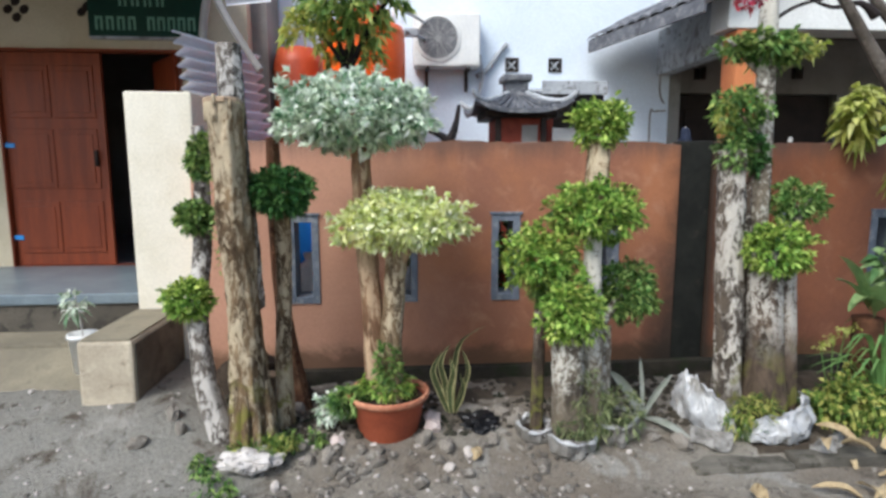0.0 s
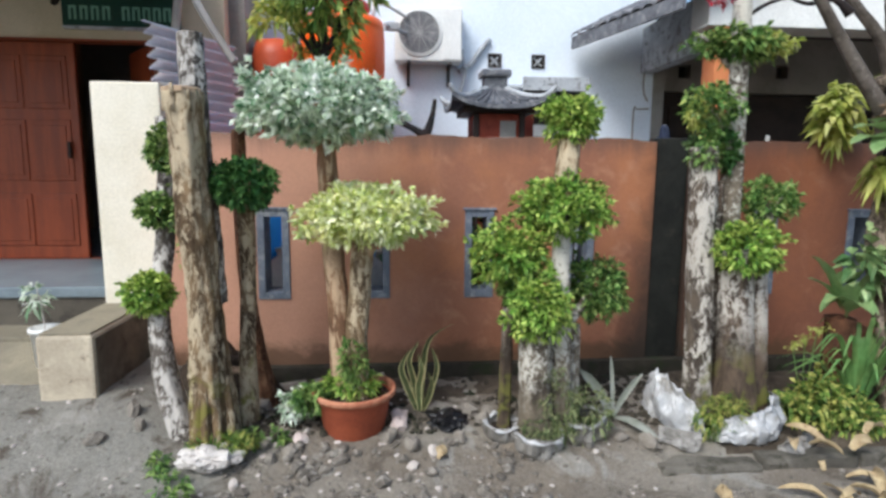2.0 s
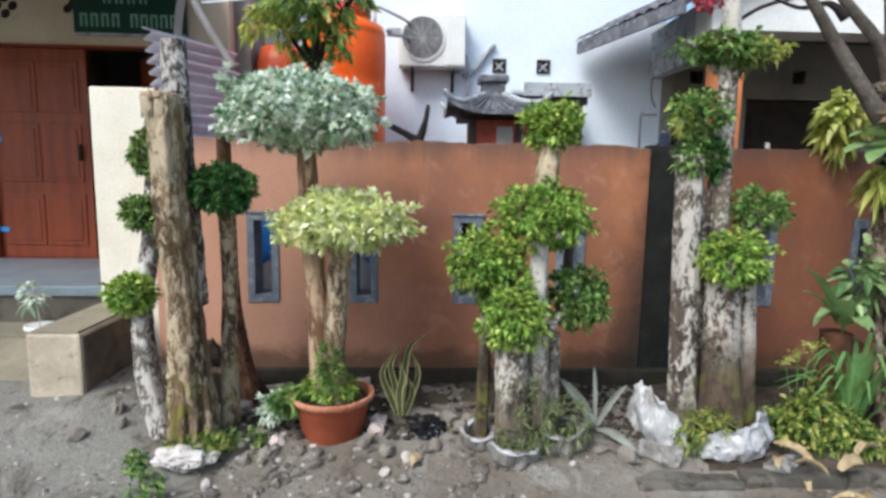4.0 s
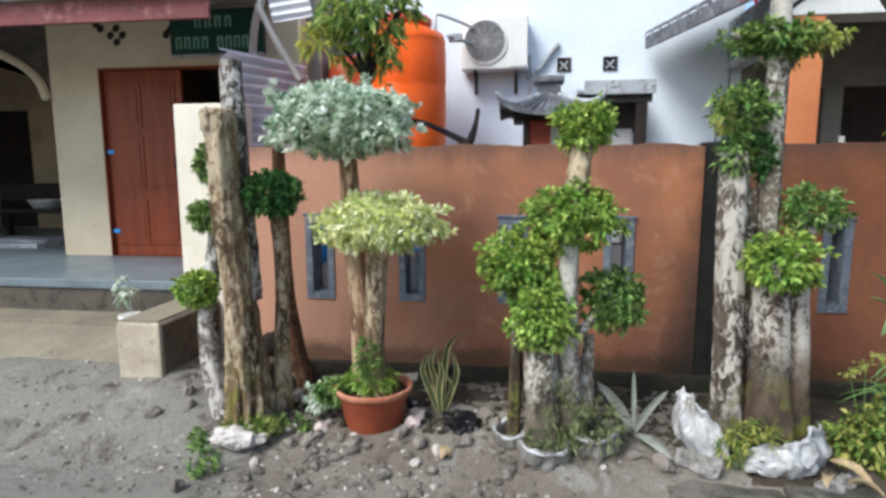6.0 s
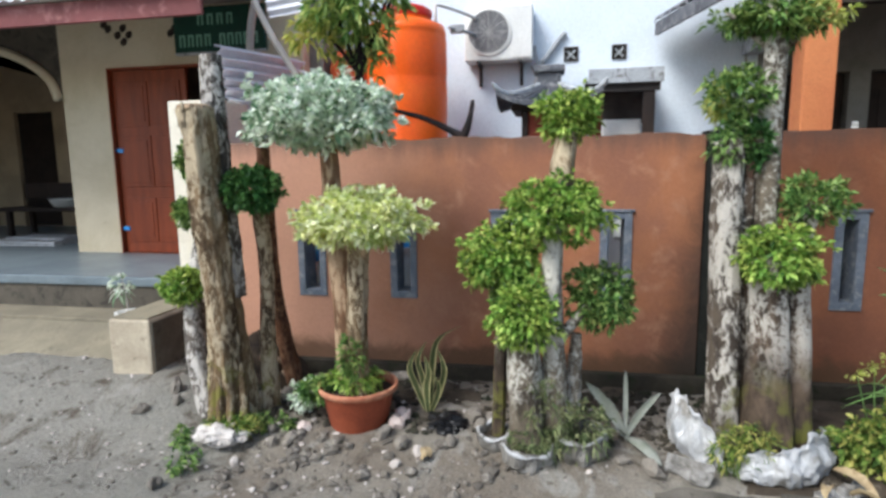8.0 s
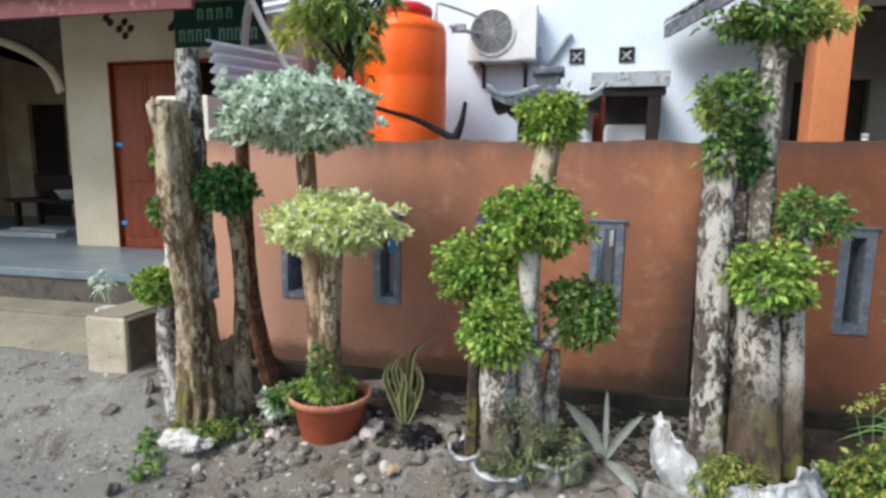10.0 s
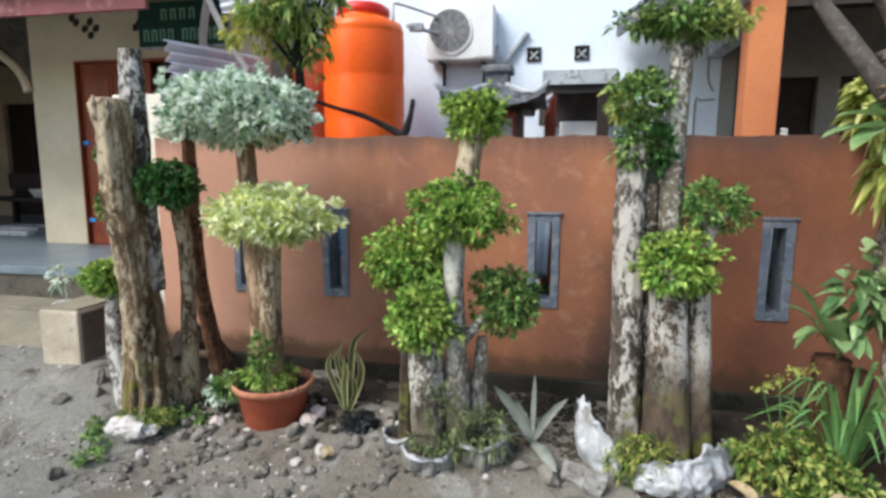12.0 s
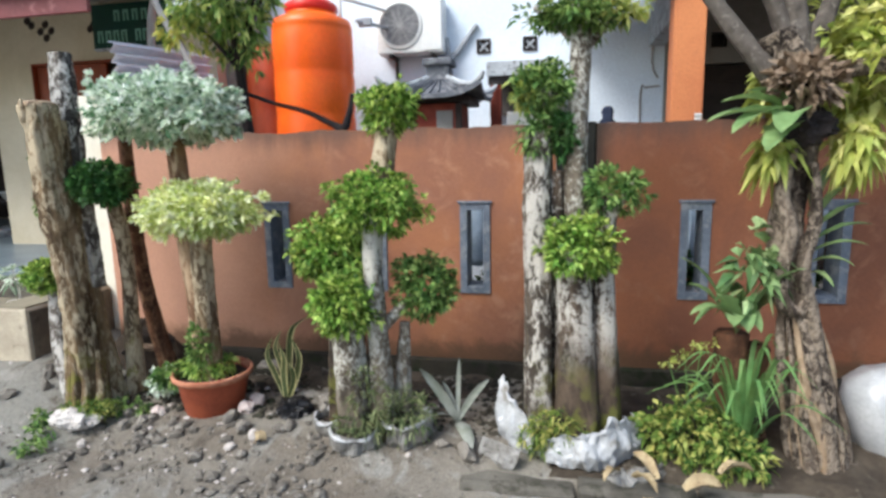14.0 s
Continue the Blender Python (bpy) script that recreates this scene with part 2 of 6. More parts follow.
M_BLUEWALL = surf("pale_blue_wall", (226, 235, 244), (218, 228, 239), 1.0, 0.75, 0.2, (204, 214, 228), 3.0, (0.58, 0.8))
M_WHITE = surf("white_plastic", (232, 232, 228), (222, 222, 218), 3, 0.4, 0.05)
M_GRILLE = surf("grey_grille", (176, 174, 172), (158, 156, 156), 6, 0.6, 0.1)
M_TANK = surf("orange_plastic", (255, 110, 30), (248, 96, 22), 1.6, 0.36, 0.08, (232, 104, 56), 5, (0.6, 0.8))
M_CAP = surf("red_plastic", (214, 48, 34), (198, 40, 30), 3, 0.4, 0.05)
M_ORANGE = surf("orange_paint", (206, 130, 82), (192, 116, 74), 2.5, 0.7, 0.3, (170, 104, 72), 8, (0.58, 0.75))
M_TILE = surf("grey_roof_tile", (112, 114, 120), (86, 88, 94), 5, 0.8, 0.5, (140, 140, 142), 13)
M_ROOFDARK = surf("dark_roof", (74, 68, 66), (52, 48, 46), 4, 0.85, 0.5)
M_BRICKRED = surf("brick_red_paint", (142, 66, 48), (122, 54, 40), 4, 0.8, 0.4)
M_ZINC = surf("zinc_sheet", (240, 240, 246), (222, 222, 230), 3, 0.45, 0.15, (170, 164, 166), 8, (0.62, 0.78), metal=0.0)
M_PALESHEET = surf("weathered_sheet", (190, 194, 198), (164, 168, 172), 4, 0.8, 0.3, (130, 130, 128), 11)
M_TIMBER = surf("pale_timber", (196, 190, 184), (168, 162, 156), 5, 0.8, 0.3, stretch=(1, 1, 0.2))
M_SIGN = surf("green_sign", (26, 68, 54), (22, 58, 47), 2, 0.45, 0.1)
M_LETTER = surf("pale_green_letter", (128, 176, 152), (112, 160, 138), 4, 0.5, 0.05)
M_TERRA = surf("terracotta_pot", (164, 84, 56), (142, 70, 48), 4, 0.7, 0.3, (182, 108, 80), 10, (0.62, 0.78))
M_RIM = surf("weathered_rim", (194, 138, 108), (168, 104, 78), 9, 0.8, 0.3, (150, 82, 60), 16, (0.5, 0.66))
M_PINK = surf("pinkish_lime_stone", (214, 198, 190), (190, 172, 164), 9, 0.85, 0.5, (160, 148, 140), 24, (0.55, 0.7))
M_RAG = surf("dark_blue_cloth", (44, 52, 72), (30, 36, 52), 7, 0.9, 0.4)
M_EARTH = surf("potting_soil", (62, 52, 42), (46, 38, 32), 9, 0.95, 0.8, depth=0.01)
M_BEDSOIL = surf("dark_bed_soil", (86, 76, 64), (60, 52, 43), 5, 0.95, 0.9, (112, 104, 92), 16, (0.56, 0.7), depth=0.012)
M_BAG = surf("white_polybag", (188, 188, 188), (164, 165, 166), 4, 0.32, 0.25, (122, 117, 108), 7, (0.54, 0.72), spec=0.5)
M_BAGDIRT = surf("dirty_polybag", (150, 147, 142), (112, 108, 102), 8, 0.5, 0.3, (84, 80, 72), 16, (0.5, 0.66))
M_WROCK = surf("whitewashed_rock", (206, 200, 194), (170, 162, 156), 10, 0.85, 0.6, (70, 66, 64), 17, (0.54, 0.62))
M_TANK2 = surf("faded_orange_plastic", (196, 84, 46), (170, 72, 44), 2, 0.45, 0.08)
M_BLACK = surf("black_polybag", (26, 26, 28), (18, 18, 20), 6, 0.35, 0.3)
M_BLUE = surf("blue_plastic", (70, 160, 232), (58, 144, 216), 3, 0.4, 0.1)
M_NEST = surf("brown_dead_leaf", (160, 140, 118), (126, 106, 86), 12, 0.85, 0.3, (92, 74, 58), 30)
# cream paint lowered for the veranda walls, the shade inside put into the colour
M_CREAMDIM = surf("dimmed_cream_paint", (196, 174, 142), (176, 156, 128), 2, 0.85, 0.3)
M_DRY = surf("dry_leaf", (188, 170, 134), (158, 138, 106), 14, 0.85, 0.4, (118, 98, 72), 30, (0.52, 0.68))
M_KERB = surf("kerb_concrete", (112, 107, 98), (86, 82, 74), 2.2, 0.9, 0.7, (62, 60, 50), 7, (0.5, 0.66))
M_BRANCH = surf("dark_branch", (50, 42, 40), (34, 30, 30), 12, 0.85, 0.5)
M_BARK_A = bark_mat("flaking_brown_bark", (126, 105, 79), (70, 56, 41), (178, 163, 137), 0.43, 40, (118, 114, 56), None, 0.11, 0.4)
M_BARK_AW = bark_mat("white_stump_bark", (104, 96, 88), (54, 50, 46), (190, 185, 178), 0.42, 40, None, None, 0.10, 0.5)
M_BARK_D = bark_mat("grey_limed_bark", (94, 80, 67), (48, 41, 35), (186, 180, 170), 0.47, 46, (104, 104, 52), 0.72, 0.12)
M_BARK_F = bark_mat("mottled_limed_bark", (92, 82, 71), (48, 42, 37), (184, 178, 168), 0.41, 34, (104, 104, 52), 0.3, 0.12, 0.5)
M_BARK_C = bark_mat("limed_bark", (112, 102, 88), (64, 57, 49), (190, 186, 175), 0.52, 44, None, 0.3, 0.12)
M_BARK_B = bark_mat("brown_bark", (140, 108, 82), (94, 69, 51), (178, 153, 125), 0.42, 34, None, None, 0.14, 0.32)
M_BARK_E = bark_mat("gnarled_bark", (92, 80, 69), (36, 30, 26), (146, 132, 116), 0.40, 48, None, None, 0.14)
M_LIMB = surf("grey_limb_bark", (104, 96, 88), (76, 69, 62), 9, 0.9, 0.7, (134, 126, 116), 30, (0.55, 0.72), depth=0.01)
M_CUT = surf("cut_wood", (168, 146, 120), (140, 118, 94), 14, 0.85, 0.4, (96, 78, 60), 24, (0.55, 0.7))
L_BALL = leaf_mat("ball_leaf", (58, 94, 30), (132, 174, 54), (204, 222, 108))
L_DEEP = leaf_mat("deep_leaf", (38, 78, 38), (62, 110, 50), (98, 146, 70))
L_VARIEG = leaf_mat("variegated_leaf", (78, 128, 82), (226, 242, 216), (255, 255, 250), 0.5, 0.34)
L_YELLOW = leaf_mat("yellow_green_leaf", (176, 196, 88), (240, 248, 170), (255, 255, 228), 0.5, 0.36)
L_MANGO = leaf_mat("long_leaf", (76, 116, 50), (136, 172, 76), (200, 210, 112), 0.4, 0.36)
L_MANGOY = leaf_mat("young_leaf", (128, 150, 52), (184, 190, 76), (218, 206, 104), 0.4, 0.36)
L_TREE = leaf_mat("tree_leaf", (50, 86, 38), (104, 144, 62), (166, 192, 104))
L_BUSH = leaf_mat("bush_leaf", (52, 86, 34), (116, 146, 54), (204, 200, 104))
L_DRAB = leaf_mat("drab_leaf", (70, 84, 52), (112, 126, 78), (168, 172, 122), 0.6)
L_BLADE = leaf_mat("strap_leaf", (58, 100, 48), (96, 142, 72), (160, 188, 116))
L_BIG = leaf_mat("big_leaf", (80, 116, 66), (122, 154, 92), (176, 198, 138), 0.45)
L_LEMON = leaf_mat("lemon_leaf", (150, 166, 64), (196, 202, 92), (226, 226, 142), 0.5, 0.4)
L_RED = leaf_mat("red_petal", (150, 30, 50), (196, 46, 70), (220, 90, 110), 0.5, 0.4)
L_GREY = leaf_mat("grey_leaf", (112, 118, 110), (140, 144, 134), (172, 172, 162), 0.65, 0.1)
L_SNAKE = leaf_mat("snake_leaf", (64, 74, 44), (84, 94, 58), (106, 114, 72), 0.4, 0.1)
L_MARGIN = leaf_mat("cream_margin", (196, 186, 120), (206, 196, 134), (214, 206, 150), 0.4, 0.1)


# ---- builders ----
def thing(name, at, label, category, group="", kind=""):
    e = new(name)
    e.location, e.empty_display_size = at, 0.1
    return tagged(e, label, category, group, kind)


def hang(ob, parent):
    if parent:
        ob.parent = parent
        if parent.type == "EMPTY":
            ob.matrix_parent_inverse = Matrix.Translation(-parent.location)
    return ob


def part(name, bm, material, parent=None, label="", smooth=False):
    me = bpy.data.meshes.new(name)
    bmesh.ops.recalc_face_normals(bm, faces=bm.faces)
    bm.to_mesh(me)
    bm.free()
    for m in material if isinstance(material, (list, tuple)) else [material]:
        me.materials.append(m)
    if smooth:
        me.shade_smooth()
    return tagged(hang(new(name, me), parent), label)


def raw(name, verts, faces, material, parent=None, label="", smooth=False, index=None):
    me = bpy.data.meshes.new(name)
    me.from_pydata([tuple(v) for v in verts], [], faces)
    for m in material if isinstance(material, (list, tuple)) else [material]:
        me.materials.append(m)
    if index is not None:
        me.polygons.foreach_set("material_index", index)
    if smooth:
        me.shade_smooth()
    return tagged(hang(new(name, me), parent), label)


def box(x0, x1, y0, y1, z0, z1, bevel=0.0, bm=None, turn=None):
    """A box, its edges rounded by bevel, into bm or a new bmesh."""
    b = bmesh.new()
    bmesh.ops.create_cube(b, size=1, matrix=Matrix.LocRotScale(((x0 + x1) / 2, (y0 + y1) / 2, (z0 + z1) / 2), None, (x1 - x0, y1 - y0, z1 - z0)))
    if bevel:
        bmesh.ops.bevel(b, geom=b.edges[:], offset=bevel, segments=2, affect="EDGES", profile=0.6)
    if turn:
        b.transform(turn)
    if bm is None:
        return b
    me = bpy.data.meshes.new("tmp")
    b.to_mesh(me)
    b.free()
    bm.from_mesh(me)
    bpy.data.meshes.remove(me)
    return bm


def smooth_path(pts, radii, step):
    P = [Vector(p) for p in pts]
    out, rr = [], []
    for i in range(len(P) - 1):
        a, b, c, d = P[max(i - 1, 0)], P[i], P[i + 1], P[min(i + 2, len(P) - 1)]
        n = max(2, int((c - b).length / step))
        for k in range(n + (i == len(P) - 2)):
            u = k / n
            out.append(0.5 * ((2 * b) + (c - a) * u + (2 * a - 5 * b + 4 * c - d) * u * u + (3 * b - a - 3 * c + d) * u ** 3))
            rr.append(radii[i] + (radii[i + 1] - radii[i]) * u)
    return out, rr


def tube(pts, radii, seg=24, step=0.035, rough=0.12, grain=5.0, seed=0, flare=0.0, cap=True):
    """A tapered limb along a smooth line, with an uneven, fluted skin."""
    path, rr = smooth_path(pts, radii, step)
    verts, faces = [], []
    side = Vector((1, 0, 0))
    for i, (p, r) in enumerate(zip(path, rr)):
        d = (path[min(i + 1, len(path) - 1)] - path[max(i - 1, 0)]).normalized()
        side = (side - d * side.dot(d)).normalized()
        up = d.cross(side)
        f = 1 + flare * math.exp(-i * step / 0.07)
        for k in range(seg):
            a = 2 * math.pi * k / seg
            o = side * math.cos(a) + up * math.sin(a)
            q = Vector((o.x * 1.6 + seed, o.y * 1.6, p.z * grain * 0.35 + seed))
            w = 1 + rough * (noise.noise(q) * 1.3 + 0.6 * noise.noise(Vector((o.x * 4, o.y * 4 + seed, p.z * grain * 2.2))) + 0.55 * noise.noise(Vector((o.x * 9, o.y * 9 + seed, p.z * grain * 0.9))))
            verts.append(p + o * r * w * f)
    n = len(path)
    for i in range(n - 1):
        for k in range(seg):
            j = (k + 1) % seg
            faces.append((i * seg + k, i * seg + j, (i + 1) * seg + j, (i + 1) * seg + k))
    if cap:
        for base, c, s in ((0, path[0], 1), ((n - 1) * seg, path[-1] + Vector((0, 0, rr[-1] * 0.12)), -1)):
            verts.append(c)
            for k in range(seg):
                t = (base + (k + 1) % seg, base + k, len(verts) - 1)
                faces.append(t if s > 0 else t[::-1])
    return verts, faces


def limb(name, pts, radii, material, parent, label="", **kw):
    v, f = tube(pts, radii, **kw)
    return raw(name, v, f, material, parent, label, smooth=True)


def lathe(profile, seg=40, wob=0.0, seed=0.0, at=(0, 0, 0)):
    """A turned body from (radius, height) pairs."""
    verts, faces = [], []
    for r, z in profile:
        for k in range(seg):
            a = 2 * math.pi * k / seg
            w = 1 + wob * noise.noise(Vector((math.cos(a) * 2.2, math.sin(a) * 2.2 + seed, z * 9)))
            verts.append((at[0] + r * w * math.cos(a), at[1] + r * w * math.sin(a), at[2] + z + wob * 0.35 * r * noise.noise(Vector((math.cos(a) * 3 + seed, math.sin(a) * 3, z)))))
    for i in range(len(profile) - 1):
        for k in range(seg):
            j = (k + 1) % seg
            faces.append((i * seg + k, i * seg + j, (i + 1) * seg + j, (i + 1) * seg + k))
    return verts, faces


def unit(v):
    return v / np.maximum(np.linalg.norm(v, axis=1, keepdims=True), 1e-6)


def leaf_mesh(name, P, D, length, width, material, parent, label="", bend=0.25, seed=1, spread=0.25):
    """One mesh of many folded, bent leaves: P their feet, D their directions."""
    rng = np.random.default_rng(seed)
    n = len(P)
    D = unit(D)
    S = unit(np.cross(D, rng.normal(size=(n, 3)) * 0.7 + np.array([0, 0, 1.0])))
    N = np.cross(S, D)
    L = length * rng.uniform(1 - spread, 1 + spread, (n, 1))
    W = width * rng.uniform(1 - spread, 1 + spread, (n, 1)) * 0.5
    down = np.array([0, 0, -1.0]) * L * bend
    m = P + D * L * 0.48 + down * 0.2
    V = np.stack([P, m + S * W + N * W * 0.35, m - S * W + N * W * 0.35, m, P + D * L + down], axis=1).reshape(-1, 3)
    k = np.arange(n)[:, None] * 5
    F = (k + np.array([[0, 1, 3, 0, 3, 2, 1, 4, 3, 3, 4, 2]])).reshape(-1, 3)
    return raw(name, V.tolist(), F.tolist(), material, parent, label)


def crown_points(rng, centre, radii, n, inner=0.28, flat=1.0, lump=0.16, k=6):
    """Feet and directions of leaves in sprigs over a lumpy ball; flat squeezes its underside."""
    d = unit(rng.normal(size=(n, 3)))
    r = 1.0 - np.abs(rng.normal(0, 0.10, n)) + (rng.uniform(size=n) < 0.14) * rng.uniform(0.02, 0.16, n)
    deep = rng.uniform(size=n) < inner
    r[deep] = rng.uniform(0.35, 0.8, deep.sum())
    s = rng.uniform(0, 50)
    r *= np.array([1 + lump * (1.7 * noise.noise(Vector((a * 2.4 + s, b * 2.4, c * 2.4))) + 0.9 * noise.noise(Vector((a * 6 + s, b * 6, c * 6)))) for a, b, c in d])
    q = d * np.array(radii) * r[:, None]
    q[:, 2] = np.where(q[:, 2] < 0, q[:, 2] * flat, q[:, 2])
    P = np.repeat(q + np.array(centre), k, axis=0)
    D = np.repeat(d, k, axis=0) * 0.7 + rng.normal(size=(n * k, 3)) * 0.6 + np.array([0, 0, 0.3])
    return P + rng.normal(size=P.shape) * 0.006, D


def crown(name, centre, radii, n, length, width, material, parent, label="", seed=1, flat=1.0, lump=0.16, bend=0.25, k=6, inner=0.28):
    rng = np.random.default_rng(seed)
    P, D = crown_points(rng, centre, [max(r - 0.45 * length, r * 0.55) for r in radii], n, inner, flat, lump, k)
    ob = leaf_mesh(name, P, D, length, width, material, parent, label, bend, seed)
    return tagged(ob, kind="stuff") if name.endswith("growth") else ob


def strap(pts, width, fold=0.25, twist=0.0, across=None):
    """A strap leaf along a smooth line: four columns wide, pointed, folded along its middle."""
    path, ww = smooth_path(pts, [0.55, 1.0, 0.8, 0.04][:len(pts)] if len(pts) == 4 else [0.7] + [1.0] * (len(pts) - 2) + [0.04], 0.03)
    verts, faces = [], []
    flatdir = Vector((pts[-1][1] - pts[0][1], pts[0][0] - pts[-1][0], 0))
    flatdir = Vector(across).normalized() if across else flatdir.normalized() if flatdir.length > 0.02 else Vector((1, 0, 0))
    for i, (p, w) in enumerate(zip(path, ww)):
        d = (path[min(i + 1, len(path) - 1)] - path[max(i - 1, 0)]).normalized()
        s = Matrix.Rotation(twist * i / len(path), 3, d) @ (flatdir - d * flatdir.dot(d)).normalized()
        nrm = s.cross(d)
        for u, h in ((-1, 1), (-0.70, 0.5), (0, 0), (0.70, 0.5), (1, 1)):
            verts.append(p + s * (u * w * width / 2) + nrm * (h * fold * width * w / 2))
    for i in range(len(path) - 1):
        for k in range(4):
            faces.append((i * 5 + k, i * 5 + k + 1, i * 5 + k + 6, i * 5 + k + 5))
    return verts, faces, [0 if f % 4 in (1, 2) else 1 for f in range(len(faces))]


def ground_z(x, y):
    """The height of the bare ground: a verge that rises to the fence, and more to the steps."""
    def s(a, b, v):
        u = min(max((v - a) / (b - a), 0), 1)
        return u * u * (3 - 2 * u)
    z = 0.12 * s(2.35, 2.95, y) - 0.03 * s(1.5, 0.0, y)
    z += 0.19 * s(-0.9, -2.0, x) * s(2.3, 3.2, y)
    if abs(x) < 9 and -3 < y < 9:
        z += 0.022 * noise.noise(Vector((x * 1.3, y * 1.6, 11))) * s(3.0, 2.3, y)
        z += 0.016 * noise.noise(Vector((x * 2.1, y * 2.1, 0))) + 0.011 * noise.noise(Vector((x * 7, y * 7, 3))) + 0.006 * noise.noise(Vector((x * 19, y * 19, 7)))
    return z


def panel_wall(x0, x1, z0, z1, y0, y1, holes, step=0.12, rag=0.0):
    """A wall with through openings (x0, x1, z0, z1); rag makes its top edge uneven."""
    xs = sorted({x0, x1, *[h[0] for h in holes], *[h[1] for h in holes], *[x0 + step * i for i in range(1, int((x1 - x0) / step))]})
    zs = sorted({z0, z1, *[h[2] for h in holes], *[h[3] for h in holes]})
    bm = bmesh.new()
    cache = {}

    def v(i, j, y):
        if (i, j, y) not in cache:
            dz = rag * (noise.noise(Vector((xs[i] * 3.1, y * 5, 1))) + 0.5 * noise.noise(Vector((xs[i] * 9, y * 5, 4))) + 0.5 * abs(noise.noise(Vector((xs[i] * 23, y * 5, 8))))) if j == len(zs) - 1 else 0
            cache[i, j, y] = bm.verts.new((xs[i], y, zs[j] + dz))
        return cache[i, j, y]

    def solid(i, j):
        if not (0 <= i < len(xs) - 1 and 0 <= j < len(zs) - 1):
            return False
        cx, cz = (xs[i] + xs[i + 1]) / 2, (zs[j] + zs[j + 1]) / 2
        return not any(a < cx < b and c < cz < d for a, b, c, d in holes)

    for i in range(len(xs) - 1):
        for j in range(len(zs) - 1):
            if not solid(i, j):
                continue
            bm.faces.new([v(i, j, y0), v(i + 1, j, y0), v(i + 1, j + 1, y0), v(i, j + 1, y0)])
            bm.faces.new([v(i, j, y1), v(i, j + 1, y1), v(i + 1, j + 1, y1), v(i + 1, j, y1)])
            for di, dj, a, b in ((-1, 0, (i, j), (i, j + 1)), (1, 0, (i + 1, j), (i + 1, j + 1)), (0, -1, (i, j), (i + 1, j)), (0, 1, (i, j + 1), (i + 1, j + 1))):
                if not solid(i + di, j + dj):
                    bm.faces.new([v(*a, y0), v(*b, y0), v(*b, y1), v(*a, y1)])
    return bm


def corrugated(width, height, pitch, depth, thick=0.003):
    """A corrugated sheet in the xz plane; the ribs run along x, the waves along z."""
    verts, faces = [], []
    n = int(height / pitch * 8)
    for k, off in enumerate((0, thick)):
        for i in range(n + 1):
            z = height * i / n
            y = depth / 2 * math.sin(2 * math.pi * z / pitch) + off
            verts += [(0, y, z), (width, y, z)]
    m = 2 * (n + 1)
    for i in range(n):
        a = 2 * i
        faces.append((a, a + 1, a + 3, a + 2))
        faces.append((m + a, m + a + 2, m + a + 3, m + a + 1))
    faces += [(0, m, m + 1, 1)]
    return verts, faces


# ---- ground ----
def axis(lo, hi, step, far):
    a = list(np.arange(lo, hi + 1e-6, step))
    g, out = step, []
    v = hi
    while v < far:
        g *= 1.5
        v += g
        out.append(v)
    g, v, low = step, lo, []
    while v > -far:
        g *= 1.5
        v -= g
        low.append(v)
    return low[::-1] + a + out


gx, gy = axis(-5.5, 5.0, 0.05, 600), axis(1.2, 3.9, 0.04, 600)
gv = [(x, y, ground_z(x, y)) for y in gy for x in gx]
gf = [(j * len(gx) + i, j * len(gx) + i + 1, (j + 1) * len(gx) + i + 1, (j + 1) * len(gx) + i) for j in range(len(gy) - 1) for i in range(len(gx) - 1)]
tagged(raw("ground", gv, gf, M_SOIL, smooth=True), "bare grey-brown soil with scattered rubble", "ground", kind="structure")

# ---- garden fence ----
FY = 3.735
SLOTS = [(-1.07, -0.86), (-0.345, -0.155), (0.40, 0.60), (1.15, 1.35), (2.60, 2.775), (3.36, 3.58), (4.12, 4.34)]
ZS = (0.735, 1.365)
holes = [(a, b, *ZS) for a, b in SLOTS]
fence = part("wall_fence", panel_wall(-1.72, 1.80, 0.24, 1.885, FY, FY + 0.13, [h for h in holes if h[1] < 1.8], step=0.045, rag=0.020), M_FENCE)
tagged(fence, "terracotta painted garden wall, sooty on top and mouldy at its foot", "wall", kind="structure")
fence2 = part("wall_fence_far", panel_wall(2.06, 6.2, 0.24, 1.885, FY, FY + 0.13, [h for h in holes if h[0] > 2], step=0.045, rag=0.016), M_FENCE2)
tagged(fence2, "terracotta painted garden wall with narrow grey-framed slots", "wall", kind="structure")
tagged(part("pilaster", box(1.803, 2.057, FY + 0.02, FY + 0.15, 0.0, 1.90, 0.012), M_PILASTER), "black mouldy concrete pilaster between two fence panels", "pilaster", kind="structure")
tagged(part("plinth", box(-1.72, 6.2, FY - 0.045, FY + 0.16, -0.15, 0.238, 0.012), M_PLINTH), "damp dark concrete plinth under the garden wall", "plinth", kind="structure")
for i, (a, b) in enumerate(SLOTS):
    w = thing("window_%d" % (i + 1), ((a + b) / 2, FY, ZS[0]), "narrow slot with a grey-blue cement frame in the garden wall", "window", kind="structure")
    e = 0.045
    z0, z1 = ZS
    for x0, x1, c, d in ((a - 0.006, a + e, z0, z1), (b - e, b + 0.006, z0, z1)):
        part("frame_side", box(x0, x1, FY - 0.012, FY + 0.20, c - 0.006, d + 0.006, 0.004), M_FRAME, w)
    for c, d in ((z0 - 0.006, z0 + e), (z1 - e, z1 + 0.006)):
        part("frame_bar", box(a + e, b - e, FY - 0.010, FY + 0.198, c, d, 0.004), M_FRAME, w)
    part("ledge", box(a - 0.02, b + 0.02, FY - 0.022, FY - 0.004, z1 + 0.004, z1 + 0.022, 0.004), M_FRAME, w)

